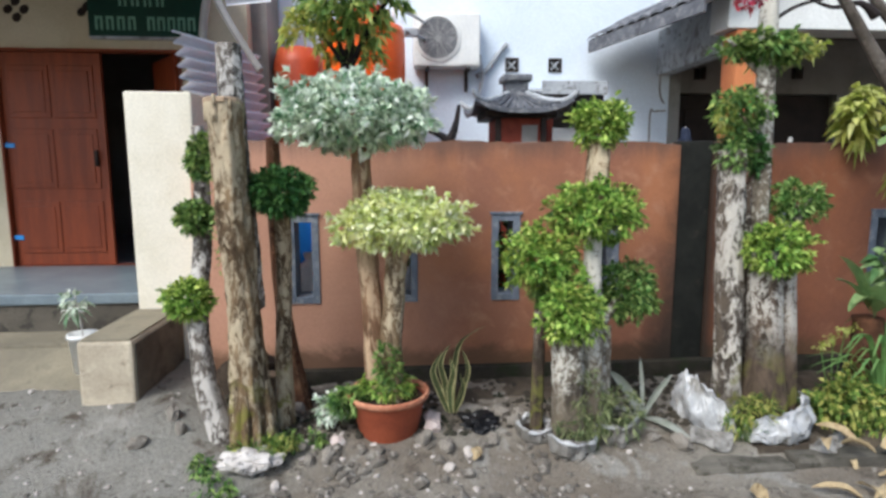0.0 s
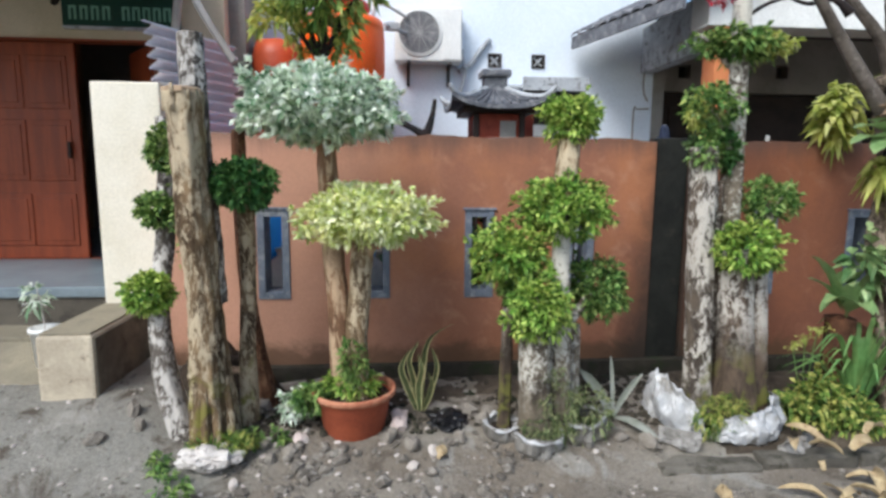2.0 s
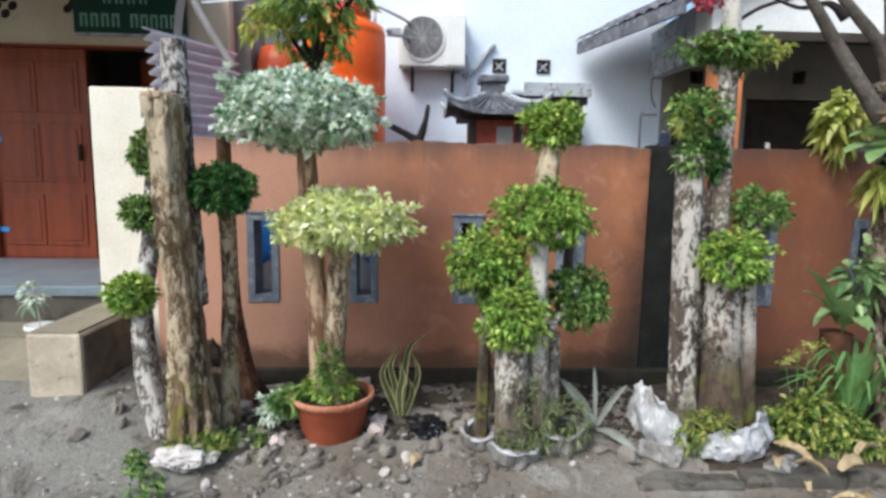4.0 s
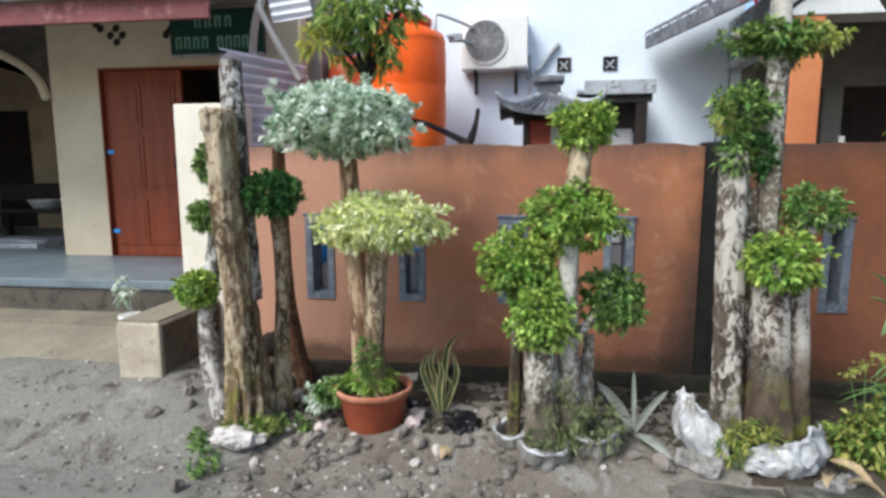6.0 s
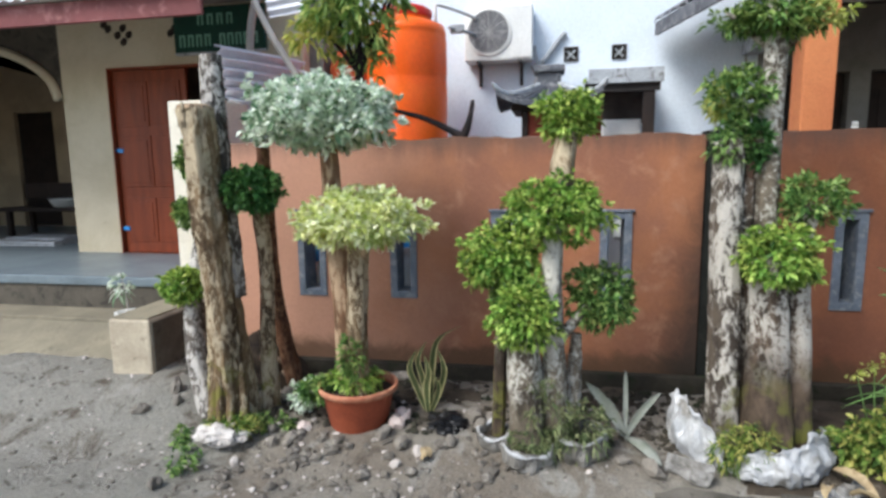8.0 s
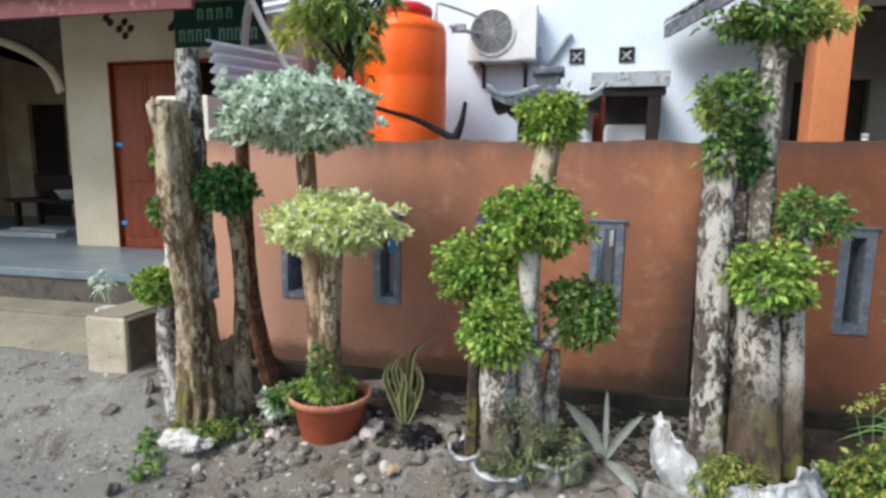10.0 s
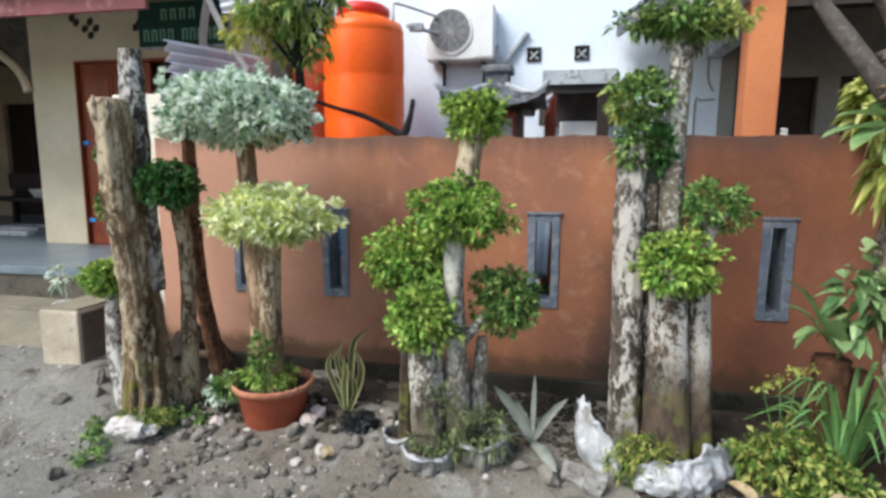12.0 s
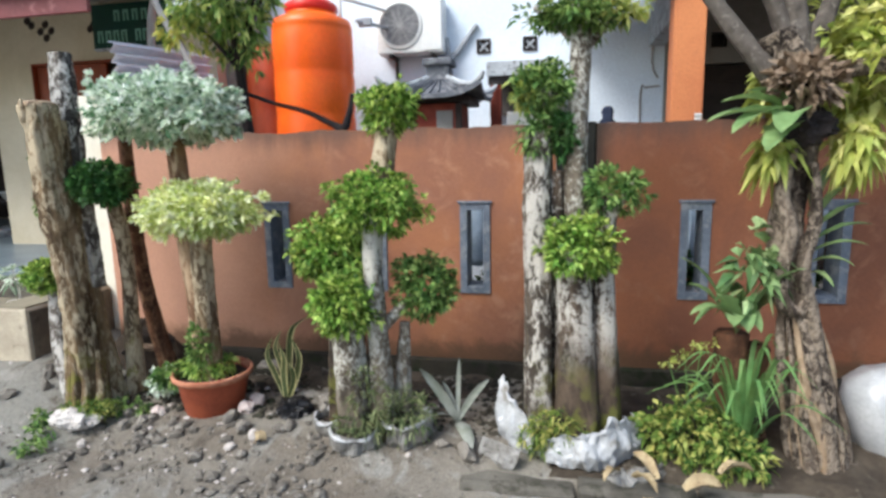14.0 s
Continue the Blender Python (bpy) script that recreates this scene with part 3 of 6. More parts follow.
# ---- things behind the fence, seen through its slots ----
for x, y in ((-1.30, 4.62), (-0.57, 4.66)):
    d = thing("plastic_drum", (x, y, 0.1), "blue plastic drum standing in the yard", "drum", "drums behind the wall")
    prof = [(0.0, 0.0), (0.27, 0.0), (0.29, 0.04), (0.29, 0.38), (0.305, 0.42), (0.29, 0.46), (0.29, 0.82), (0.305, 0.86), (0.29, 0.9), (0.29, 1.2), (0.26, 1.27), (0.0, 1.27)]
    v, f = lathe(prof, 32, at=(x, y, 0.1))
    body = raw("body", v, f, M_BLUE, d, smooth=True)
    v, f = lathe([(0.0, 1.27), (0.05, 1.27), (0.05, 1.30), (0.0, 1.30)], 16, at=(x + 0.14, y, 0.1))
    raw("bung", v, f, M_WHITE, body)
for k, (x, y) in enumerate(((-0.98, 4.16), (-0.33, 4.16))):
    v, f = lathe([(0.0, 0.0), (0.15, 0.0), (0.17, 0.2), (0.17, 0.6), (0.15, 0.78), (0.04, 0.86), (0.06, 0.92)], 26, 0.25, k * 3.1, (x, y, 0.12))
    tagged(raw("white_sack", v, f, M_WHITE, smooth=True), "white plastic sack tied at its neck", "sack", "sacks behind the wall")

for k, (x, h) in enumerate(((0.10, 1.25), (0.60, 1.48), (1.5, 0.9), (2.30, 1.35), (2.62, 0.95), (3.40, 0.9), (4.6, 1.2))):
    bsh = thing("shrub", (x, 4.25, 0.0), "dark leafy shrub growing behind the garden wall", "shrub", "shrubs behind the wall")
    limb("stem", [(x, 4.25, -0.05), (x + 0.03, 4.25, 0.5), (x, 4.24, 0.9)], [0.02, 0.016, 0.01], M_BRANCH, bsh, seg=7)
    crown("leaves", (x, 4.25, h - 0.42), (0.34, 0.17, 0.44), 300 if k in (3, 4) else 150, 0.09, 0.04, L_DEEP, bsh, seed=200 + k, lump=0.3)

M_CLOTHS = [surf("pale_blue_cloth", (190, 208, 226), (164, 186, 210), 5, 0.9, 0.3), surf("teal_cloth", (112, 178, 186), (88, 152, 164), 5, 0.9, 0.3), surf("white_cloth", (226, 228, 230), (200, 204, 208), 5, 0.9, 0.3)]
wl_ = thing("clothes_line", (1.02, 4.40, 0.0), "thin cord on two bamboo poles behind the wall", "clothes line")
for x in (1.02, 4.12):
    limb("pole", [(x, 4.40, -0.1), (x, 4.40, 1.62)], [0.018, 0.015], M_TIMBER, wl_, seg=8, rough=0.05)
limb("cord", [(1.02, 4.40, 1.56), (2.5, 4.40, 1.52), (4.12, 4.40, 1.56)], [0.004] * 3, M_GREYWALL, wl_, seg=6, rough=0.0)
for k, (x0, x1, z0, c) in enumerate(((1.08, 1.29, 0.80, 0), (1.31, 1.45, 1.10, 2), (2.77, 2.875, 0.80, 0), (2.90, 2.98, 0.82, 2), (2.99, 3.09, 0.98, 1), (3.11, 3.24, 1.08, 0), (3.60, 3.74, 0.90, 0), (3.80, 3.94, 1.0, 2))):
    vs, fs = [], []
    for i in range(9):
        for j in range(15):
            u, w = i / 8, j / 14
            vs.append((x0 + (x1 - x0) * u * (0.85 + 0.15 * w), 4.40 + 0.022 * (1 - w) * math.sin(u * 9 + k) + 0.012 * noise.noise(Vector((u * 4, w * 5, k))), z0 + (1.535 - z0) * w))
    for i in range(8):
        for j in range(14):
            fs.append((i * 15 + j, (i + 1) * 15 + j, (i + 1) * 15 + j + 1, i * 15 + j + 1))
    ob = raw("hanging_cloth", vs, fs, M_CLOTHS[c], smooth=True)
    ob.modifiers.new("thickness", "SOLIDIFY").thickness = 0.003
    tagged(ob, "%s cloth hung on a cord behind the wall" % ("pale blue", "teal", "white")[c], "cloth", "washing on the line")

# ---- pale blue house behind ----
HY = 6.12
hw = part("wall_house", panel_wall(-1.9, 2.84, -0.1, 6.2, HY, HY + 0.15, [(0.93, 1.08, 2.79, 2.93), (1.42, 1.57, 2.79, 2.93)], step=1.2), M_BLUEWALL)
tagged(hw, "pale blue-white plastered house wall", "wall", kind="structure")
for x in (1.005, 1.495):
    v = thing("vent_block", (x, HY, 2.86), "dark cross-pattern vent block in the house wall", "vent", "vent blocks")
    part("surround", panel_wall(x - 0.075, x + 0.075, 2.785, 2.935, HY - 0.015, HY + 0.1, [(x - 0.055, x + 0.055, 2.805, 2.915)], step=1), M_ROOFDARK, v)
    part("back", box(x - 0.054, x + 0.054, HY + 0.06, HY + 0.07, 2.806, 2.914), M_DARKWOOD, v)
    for s in (45, -45):
        part("cross_bar", box(-0.062, 0.062, -0.012, 0.012, -0.011, 0.011, 0.002, turn=pose(x, HY + 0.012 + 0.012 * (s > 0), 2.86, 0, s, 0)), M_PALESHEET, v)

ac = thing("air_conditioner", (0.255, 5.97, 2.79), "white outdoor air-conditioner unit on wall brackets", "air conditioner")
part("body", box(-0.10, 0.61, 5.86, 6.10, 2.79, 3.34, 0.018), M_WHITE, ac, smooth=False)
v, f = lathe([(0.238, -0.02), (0.238, 0.012), (0.215, 0.016), (0.212, -0.01)], 48)
ring = raw("fan_ring", [(0.155 + a, 5.855 - c, 3.075 + b) for a, b, c in v], f, M_WHITE, ac)
v, f = lathe([(0.0, 0.0), (0.208, 0.0), (0.208, 0.004), (0.0, 0.004)], 40)
raw("fan_well", [(0.155 + a, 5.853 - c, 3.075 + b) for a, b, c in v], f, M_TILE, ac)
for k in range(9):
    r = 0.025 + k * 0.022
    v, f = lathe([(r, 0.0), (r + 0.006, 0.0), (r + 0.006, 0.005), (r, 0.005)], 36)
    raw("grille_ring", [(0.155 + a, 5.846 - c, 3.075 + b) for a, b, c in v], f, M_GRILLE, ring)
for a in range(0, 180, 30):
    part("grille_spoke", box(-0.208, 0.208, -0.003, 0.003, -0.004, 0.004, turn=pose(0.155, 5.843, 3.075, 0, a, 0)), M_GRILLE, ring)
part("side_panel", box(0.405, 0.60, 5.852, 5.862, 2.81, 3.32, 0.003), M_WHITE, ac)
for x in (0.03, 0.47):
    part("bracket", box(x, x + 0.035, 5.84, HY, 2.755, 2.788, 0.004), M_ROOFDARK, ac)
    part("bracket_upright", box(x, x + 0.035, HY - 0.03, HY, 2.56, 2.755, 0.004), M_ROOFDARK, ac)
limb("refrigerant_pipe", [(0.60, 6.04, 2.72), (0.72, 6.07, 2.80), (0.84, 6.08, 2.96), (0.94, 6.09, 3.08)], [0.028] * 4, M_PALESHEET, ac, seg=10, rough=0.02)
limb("pipe_tail", [(0.62, 6.02, 2.95), (0.66, 6.03, 2.7), (0.62, 6.06, 2.5)], [0.02] * 3, M_PALESHEET, ac, seg=10, rough=0.02)

# conduit lines on the house wall
for pts in ([(2.62, 6.10, 1.6), (2.62, 6.10, 2.33), (2.66, 6.10, 2.36), (2.80, 6.10, 2.37)], [(2.74, 6.10, 3.0), (2.72, 6.10, 2.6), (2.78, 6.10, 2.45)]):
    v, f = tube(pts, [0.009] * len(pts), 8, 0.05, 0.0)
    tagged(raw("cable", v, f, M_GREYWALL), "thin grey cable clipped to the pale wall", "cable", "wall cables")

# ---- water tank ----
tk = thing("water_tank", (-0.59, 5.32, 0.90), "orange plastic water tank with a red lid on a stand", "water tank")
prof = [(0.0, 0.0), (0.38, 0.0), (0.39, 0.04)]
for k in range(5):
    z = 0.08 + k * 0.40
    prof += [(0.392, z), (0.392, z + 0.31), (0.387, z + 0.33), (0.387, z + 0.37)]
prof += [(0.39, 2.06), (0.37, 2.13), (0.28, 2.17), (0.24, 2.19), (0.24, 2.23)]
v, f = lathe(prof, 56, at=(-0.59, 5.32, 0.90))
body = raw("body", v, f, M_TANK, tk, smooth=True)
v, f = lathe([(0.245, 2.21), (0.255, 2.23), (0.255, 2.28), (0.21, 2.31), (0.12, 2.33), (0.0, 2.335)], 40, at=(-0.59, 5.32, 0.90))
raw("lid", v, f, M_CAP, body, "red screw lid", smooth=True)
part("stand", box(-1.06, -0.2, 4.97, 5.75, -0.1, 0.90, 0.02), M_CONC, tk, "rough concrete stand")
tk2 = thing("water_tank_old", (-1.25, 5.75, 0.9), "faded red-orange plastic tank behind the first", "water tank")
v, f = lathe([(0.0, 0.0), (0.245, 0.0), (0.255, 0.05), (0.255, 0.6), (0.247, 0.63), (0.255, 0.66), (0.255, 1.3), (0.247, 1.33), (0.255, 1.36), (0.255, 1.85), (0.21, 2.0), (0.0, 2.05)], 44, at=(-1.27, 5.72, 0.9))
raw("body", v, f, M_TANK2, tk2, smooth=True)
part("stand", box(-1.525, -1.065, 5.45, 6.0, -0.1, 0.9, 0.02), M_CONC, tk2)
pipe = thing("water_pipe", (-0.3, 5.4, 3.2), "white bent water pipe from the tank to the wall", "pipe")
limb("pipe", [(-0.30, 5.35, 3.06), (-0.30, 5.35, 3.2), (-0.27, 5.37, 3.24), (0.0, 5.8, 3.22), (0.02, 6.1, 3.22)], [0.016] * 5, M_WHITE, pipe, seg=10, rough=0.0)
part("ball_valve", box(-0.2, -0.06, 5.55, 5.62, 3.02, 3.10, 0.015), M_PALESHEET, pipe)
limb("lower_pipe", [(-0.2, 5.5, 3.06), (0.0, 5.8, 3.05), (0.02, 6.1, 3.05)], [0.018] * 3, M_PALESHEET, pipe, seg=10, rough=0.0)

# ---- little tiled shrine roof behind the fence ----
sh = thing("garden_shrine", (0.78, 4.85, 0.1), "brick-red garden shrine with a grey curled tile roof", "shrine")
part("body", box(0.58, 1.00, 4.62, 5.08, 0.0, 2.14, 0.012), M_BRICKRED, sh)
part("niche_panel", box(0.80, 0.94, 4.610, 4.622, 1.75, 2.08, 0.003), M_GREYWALL, sh)
for x in (0.565, 0.965):
    part("corner_post", box(x, x + 0.05, 4.59, 4.64, 0.0, 2.14, 0.006), M_DARKWOOD, sh)
part("eave_beam", box(0.48, 1.09, 4.54, 5.16, 2.14, 2.20, 0.012), M_DARKWOOD, sh)
cx, cy, hw_ = 0.785, 4.85, 0.42
vs, fs = [], []
N = 12
for layer in (0, 1):
    for i in range(N + 1):
        for j in range(N + 1):
            u, w = 2 * i / N - 1, 2 * j / N - 1
            m = max(abs(u), abs(w))
            z = 2.20 + 0.20 * (1 - m) ** 1.1 + 0.10 * (abs(u) * abs(w)) ** 3 - 0.035 * layer
            vs.append((cx + u * hw_, cy + w * hw_, z))
for layer in (0, 1):
    o = layer * (N + 1) ** 2
    for i in range(N):
        for j in range(N):
            q = (o + i * (N + 1) + j, o + (i + 1) * (N + 1) + j, o + (i + 1) * (N + 1) + j + 1, o + i * (N + 1) + j + 1)
            fs.append(q if layer == 0 else q[::-1])
rim = [i * (N + 1) for i in range(N + 1)] + [N * (N + 1) + j for j in range(1, N + 1)] + [i * (N + 1) + N for i in range(N - 1, -1, -1)] + [j for j in range(N - 1, 0, -1)]
for a, b in zip(rim, rim[1:] + rim[:1]):
    fs.append((a, b, b + (N + 1) ** 2, a + (N + 1) ** 2))
roof_ob = raw("roof", vs, fs, M_TILE, sh, "grey tiled roof with upturned corners")
for sx in (-1, 1):
    for sy in (-1, 1):
        pts = [(cx + sx * hw_ * u, cy + sy * hw_ * u, 2.215 + 0.20 * (1 - u) ** 1.1 + 0.10 * u ** 6) for u in (0.06, 0.3, 0.6, 0.85, 1.0)]
        pts.append((cx + sx * hw_ * 1.06, cy + sy * hw_ * 1.05, 2.355))
        limb("hip_ridge", pts, [0.024] * 5 + [0.012], M_PALESHEET, roof_ob, seg=8, rough=0.05)
for k in range(9):
    x = cx - 0.30 + k * 0.075
    pts = [(cx + (x - cx) * 0.15, cy - 0.06, 2.385), (cx + (x - cx) * 0.6, cy - 0.25, 2.285), (x, cy - 0.415, 2.215 + 0.10 * (abs(x - cx) / 0.40) ** 3)]
    limb("tile_roll", pts, [0.009] * 3, M_TILE, roof_ob, seg=6, rough=0.0)
part("finial_base", box(cx - 0.10, cx + 0.10, cy - 0.10, cy + 0.10, 2.36, 2.47, 0.012), M_TILE, sh)
part("finial_cap", box(cx - 0.13, cx + 0.13, cy - 0.13, cy + 0.13, 2.47, 2.53, 0.016), M_TILE, sh)

# ---- lean-to canopy against the house ----
ca = thing("canopy", (1.45, 5.75, 0.1), "weathered pale sheet canopy on dark posts by the house", "canopy")
v, f = corrugated(0.82, 0.77, 0.075, 0.018)
raw("sheet", [(1.14 + z * 0.86, 5.28 + x, 2.46 + 0.16 * x + y) for x, y, z in v], f, M_PALESHEET, ca)
part("front_beam", box(1.15, 1.78, 5.31, 5.36, 2.36, 2.44, 0.006), M_ROOFDARK, ca)
part("fascia_board", box(1.14, 1.80, 5.265, 5.285, 2.43, 2.56, 0.006), M_PALESHEET, ca, "pale weathered fascia board")
part("back_beam", box(1.15, 1.78, 6.05, 6.10, 2.46, 2.54, 0.006), M_ROOFDARK, ca)
for x, m in ((1.17, M_BRICKRED), (1.64, M_DARKWOOD)):
    part("post", box(x, x + 0.10, 5.32, 5.42, 0.0, 2.36, 0.01), m, ca)
# dark board added to give the canopy its dark underside
part("dark_backing", box(1.08, 1.84, 6.02, 6.05, 2.12, 2.46, 0.004), M_ROOFDARK, ca)
tagged(part("white_box", box(1.30, 1.66, 5.6, 5.95, 0.1, 2.13, 0.015), M_WHITE), "plain white cabinet standing under the canopy", "cabinet")

# ---- dark bent branch resting on the coping ----
v, f = tube([(-0.75, 4.15, 2.26), (-0.45, 4.18, 2.15), (-0.2, 4.2, 2.08), (0.02, 4.2, 1.98), (0.13, 4.2, 1.935), (0.18, 4.21, 2.05), (0.205, 4.22, 2.2)],
            [0.013, 0.016, 0.019, 0.024, 0.036, 0.026, 0.014], 12, 0.02, 0.2, 14)
tagged(raw("branch", v, f, M_BRANCH, smooth=True), "dark bent dead branch lying over the garden wall", "branch")

v, f = corrugated(0.05, 0.05, 0.05, 0.02)
tagged(raw("paper_scrap", [pose(2.665, 3.76, 1.892, -35, 0, 25) @ Vector(p) for p in v], f, M_WHITE), "small white scrap caught on the coping", "scrap")
rg = thing("rag_stake", (2.17, 4.40, 0.0), "thin bamboo stake with a dark blue rag behind the wall", "stake")
limb("stake", [(2.17, 4.40, -0.1), (2.17, 4.40, 2.05)], [0.014, 0.011], M_TIMBER, rg, seg=8, rough=0.05)
v, f = lathe([(0.0, 0.19), (0.02, 0.185), (0.04, 0.15), (0.035, 0.10), (0.055, 0.05), (0.05, 0.0), (0.015, 0.01)], 26, 0.7, 3.0, (2.17, 4.40, 1.86))
raw("rag", v, f, M_RAG, rg, "dark blue rag", smooth=True)

# ---- porch of the house beyond the trees ----
PX = 2.64
pil = thing("porch_pillar", (2.80, 4.64, 0.0), "square orange painted porch pillar", "pillar")
part("shaft", box(PX, PX + 0.225, 4.50, 4.72, -0.1, 2.89, 0.012), M_ORANGE, pil)
part("base", box(PX - 0.03, PX + 0.255, 4.47, 4.75, -0.1, 0.5, 0.015), M_ORANGE, pil)
pil2 = copy_thing(pil, pose(5.35, 4.64, 0.0))
tagged(part("beam_front", box(2.55, 8.0, 4.49, 4.79, 2.893, 3.30, 0.01), M_WHITE), "white porch beam with a dark drip line", "beam", kind="structure")
tagged(part("beam_side", box(2.685, 2.835, 4.793, 6.115, 2.76, 3.25, 0.01), M_PALESHEET), "blue-grey side beam of the porch", "beam", kind="structure")
bw = part("wall_porch", panel_wall(2.99, 9.0, -0.1, 3.3, 6.6, 6.75, [(3.2, 3.9, 0.3, 2.64), (4.1, 5.28, 0.3, 2.64), (5.9, 7.2, 0.3, 2.64), (3.38, 3.54, 2.80, 2.96), (4.65, 4.81, 2.82, 2.98)], step=3), M_GREYWALL)
tagged(bw, "shaded grey-brown porch wall with dark openings", "wall", kind="structure")
for i, (a, b) in enumerate(((3.2, 3.9), (4.1, 5.28), (5.9, 7.2))):
    dd = thing("door_%d" % (i + 3), (a, 6.7, 0.3), "dark brown timber door in shade", "door", kind="structure")
    leaf = part("leaf", box(a + 0.02, b - 0.02, 6.68, 6.73, 0.3, 2.62, 0.006), M_DARKWOOD, dd)
    for k in range(2):
        part("door_panel", box(a + 0.12, b - 0.12, 6.668, 6.682, 0.45 + k * 1.05, 1.35 + k * 1.1, 0.01), M_DARKWOOD, leaf)
# added backing: stops sky light coming through the vents and door gaps
tagged(part("porch_backing", box(2.99, 9.0, 6.753, 6.85, -0.1, 3.3), M_ROOFDARK), "dark backing added to block the sky behind the porch openings", "wall", kind="structure")
tagged(part("wall_recess", box(2.843, 2.987, HY + 0.02, 6.75, -0.1, 3.3), M_GREYWALL), "grey plastered corner of the porch", "wall", kind="structure")
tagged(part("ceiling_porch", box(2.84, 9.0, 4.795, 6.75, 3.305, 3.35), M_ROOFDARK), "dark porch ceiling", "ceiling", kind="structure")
# tiled roof that falls towards the shrine
rf = thing("porch_roof", (2.4, 5.2, 3.1), "grey tiled porch roof with a dark underside", "roof", kind="structure")
E0, E1 = Vector((1.83, 5.95, 3.10)), Vector((2.24, 4.32, 3.10))
rise = Vector((2.6, 0, 1.25))
bm = bmesh.new()
for dz in (0, -0.07):
    for e in (E0, E1, E1 + rise, E0 + rise):
        bm.verts.new(e + Vector((0, 0, dz)))
bm.verts.ensure_lookup_table()
for q in ((0, 1, 2, 3), (4, 7, 6, 5), (0, 4, 5, 1), (1, 5, 6, 2), (2, 6, 7, 3), (3, 7, 4, 0)):
    bm.faces.new([bm.verts[i] for i in q])
part("deck", bm, M_ROOFDARK, rf)
for k in range(10):
    p = E0.lerp(E1, (k + 0.5) / 10)
    for j in range(5):
        a = p + rise * (j * 0.105 - 0.01) + Vector((0, 0, 0.02 + 0.012 * (j % 2)))
        w = (E1 - E0) / 10 * 0.49
        bm = bmesh.new()
        ring = []
        for s, h in ((-1, 0.0), (-0.5, 0.022), (0, 0.03), (0.5, 0.022), (1, 0.0)):
            ring.append((bm.verts.new(a + w * s + Vector((0, 0, h))), bm.verts.new(a + w * s + rise * 0.115 + Vector((0, 0, h))), bm.verts.new(a + w * s + Vector((0, 0, h - 0.022)))))
        for q, r in zip(ring, ring[1:]):
            bm.faces.new((q[0], r[0], r[1], q[1]))
            bm.faces.new((q[2], r[2], r[0], q[0]))
        part("tile", bm, M_TILE, rf)
part("eave_board", box(0, 1.68, -0.015, 0.015, -0.13, -0.01, 0.003, turn=Matrix.Translation(E0) @ Matrix.Rotation(math.atan2(E1.y - E0.y, E1.x - E0.x), 4, "Z")), M_TILE, rf)
tagged(part("gable_wall", box(2.9, 8.0, 4.60, 4.70, 3.303, 3.7), M_BLUEWALL), "pale plastered gable above the porch beam", "wall", kind="structure")

# ---- the house with the sign ----
WY = 5.35
house = part("wall_front", panel_wall(-4.56, -1.68, 0.0, 3.9, WY, WY + 0.16, [(-3.97, -2.30, 0.78, 2.81)], step=2), M_CREAM)
tagged(house, "cream plastered house front, a little stained", "wall", kind="structure")
tagged(part("door_frame", panel_wall(-3.97, -2.30, 0.78, 2.81, WY - 0.02, WY + 0.10, [(-3.955, -2.315, 0.781, 2.79)], step=2), M_DOOR), "thin reddish timber door frame", "frame", kind="structure")


def door_leaf(name, m, label, width):
    d = thing(name, (0, 0, 0), label, "door", kind="structure")
    leaf = part("leaf", box(0, width, 0, 0.04, 0, 2.0, 0.004), M_DOOR, d)
    n = 2
    pw = (width - 0.10) / n
    for i in range(n):
        for z0, z1 in ((0.12, 0.62), (0.74, 1.30), (1.40, 1.88)):
            bm = box(0.06 + i * pw, 0.03 + (i + 1) * pw, -0.012, 0.002, z0, z1, 0.008)
            box(0.10 + i * pw, -0.01 + (i + 1) * pw, -0.02, -0.010, z0 + 0.05, z1 - 0.05, 0.006, bm)
            part("raised_panel", bm, M_DOOR, leaf)
    if width > 0.8:
        part("door_handle", box(0.80, 0.83, -0.05, -0.012, 0.95, 1.1, 0.006), M_DARKWOOD, leaf)
        for z in (0.25, 1.12):
            part("hinge_tag", box(-0.01, 0.08, -0.022, 0.0, z, z + 0.045, 0.003), M_BLUE, leaf, "small blue hinge tag")
    d.matrix_basis = m
    return d


door_leaf("door_1", pose(-3.95, WY + 0.03, 0.785), "closed red-brown panelled timber door leaf", 0.90)
door_leaf("door_2", pose(-2.345, WY + 0.05, 0.785, 0, 0, 128), "red-brown timber door leaf standing open inwards", 0.66)

def ornament(x, z, lobes, label):
    pat = thing("wall_ornament", (x, WY, z), label, "ornament", "wall ornaments")
    for dx, dz in lobes:
        b = bmesh.new()
        bmesh.ops.create_cone(b, cap_ends=True, segments=16, radius1=0.038, radius2=0.03, depth=0.014, matrix=Matrix.Translation((x + dx, WY - 0.006, z + dz)) @ Matrix.Rotation(radians(90), 4, "X") @ Matrix.Scale(1.25, 4, (0.7, 0.7, 0)))
        part("lobe", b, M_DARKWOOD, pat)


ornament(-3.73, 3.15, ((0, 0.07), (0, -0.07), (0.07, 0), (-0.07, 0)), "dark four-lobed ornament set in the cream wall")
ornament(-3.96, 3.27, ((0, 0.0), (0.05, -0.05)), "small dark two-lobed ornament under the eave")
ornament(-3.16, 3.14, ((0, 0.0), (0.05, 0.05)), "small dark two-lobed ornament beside the sign")

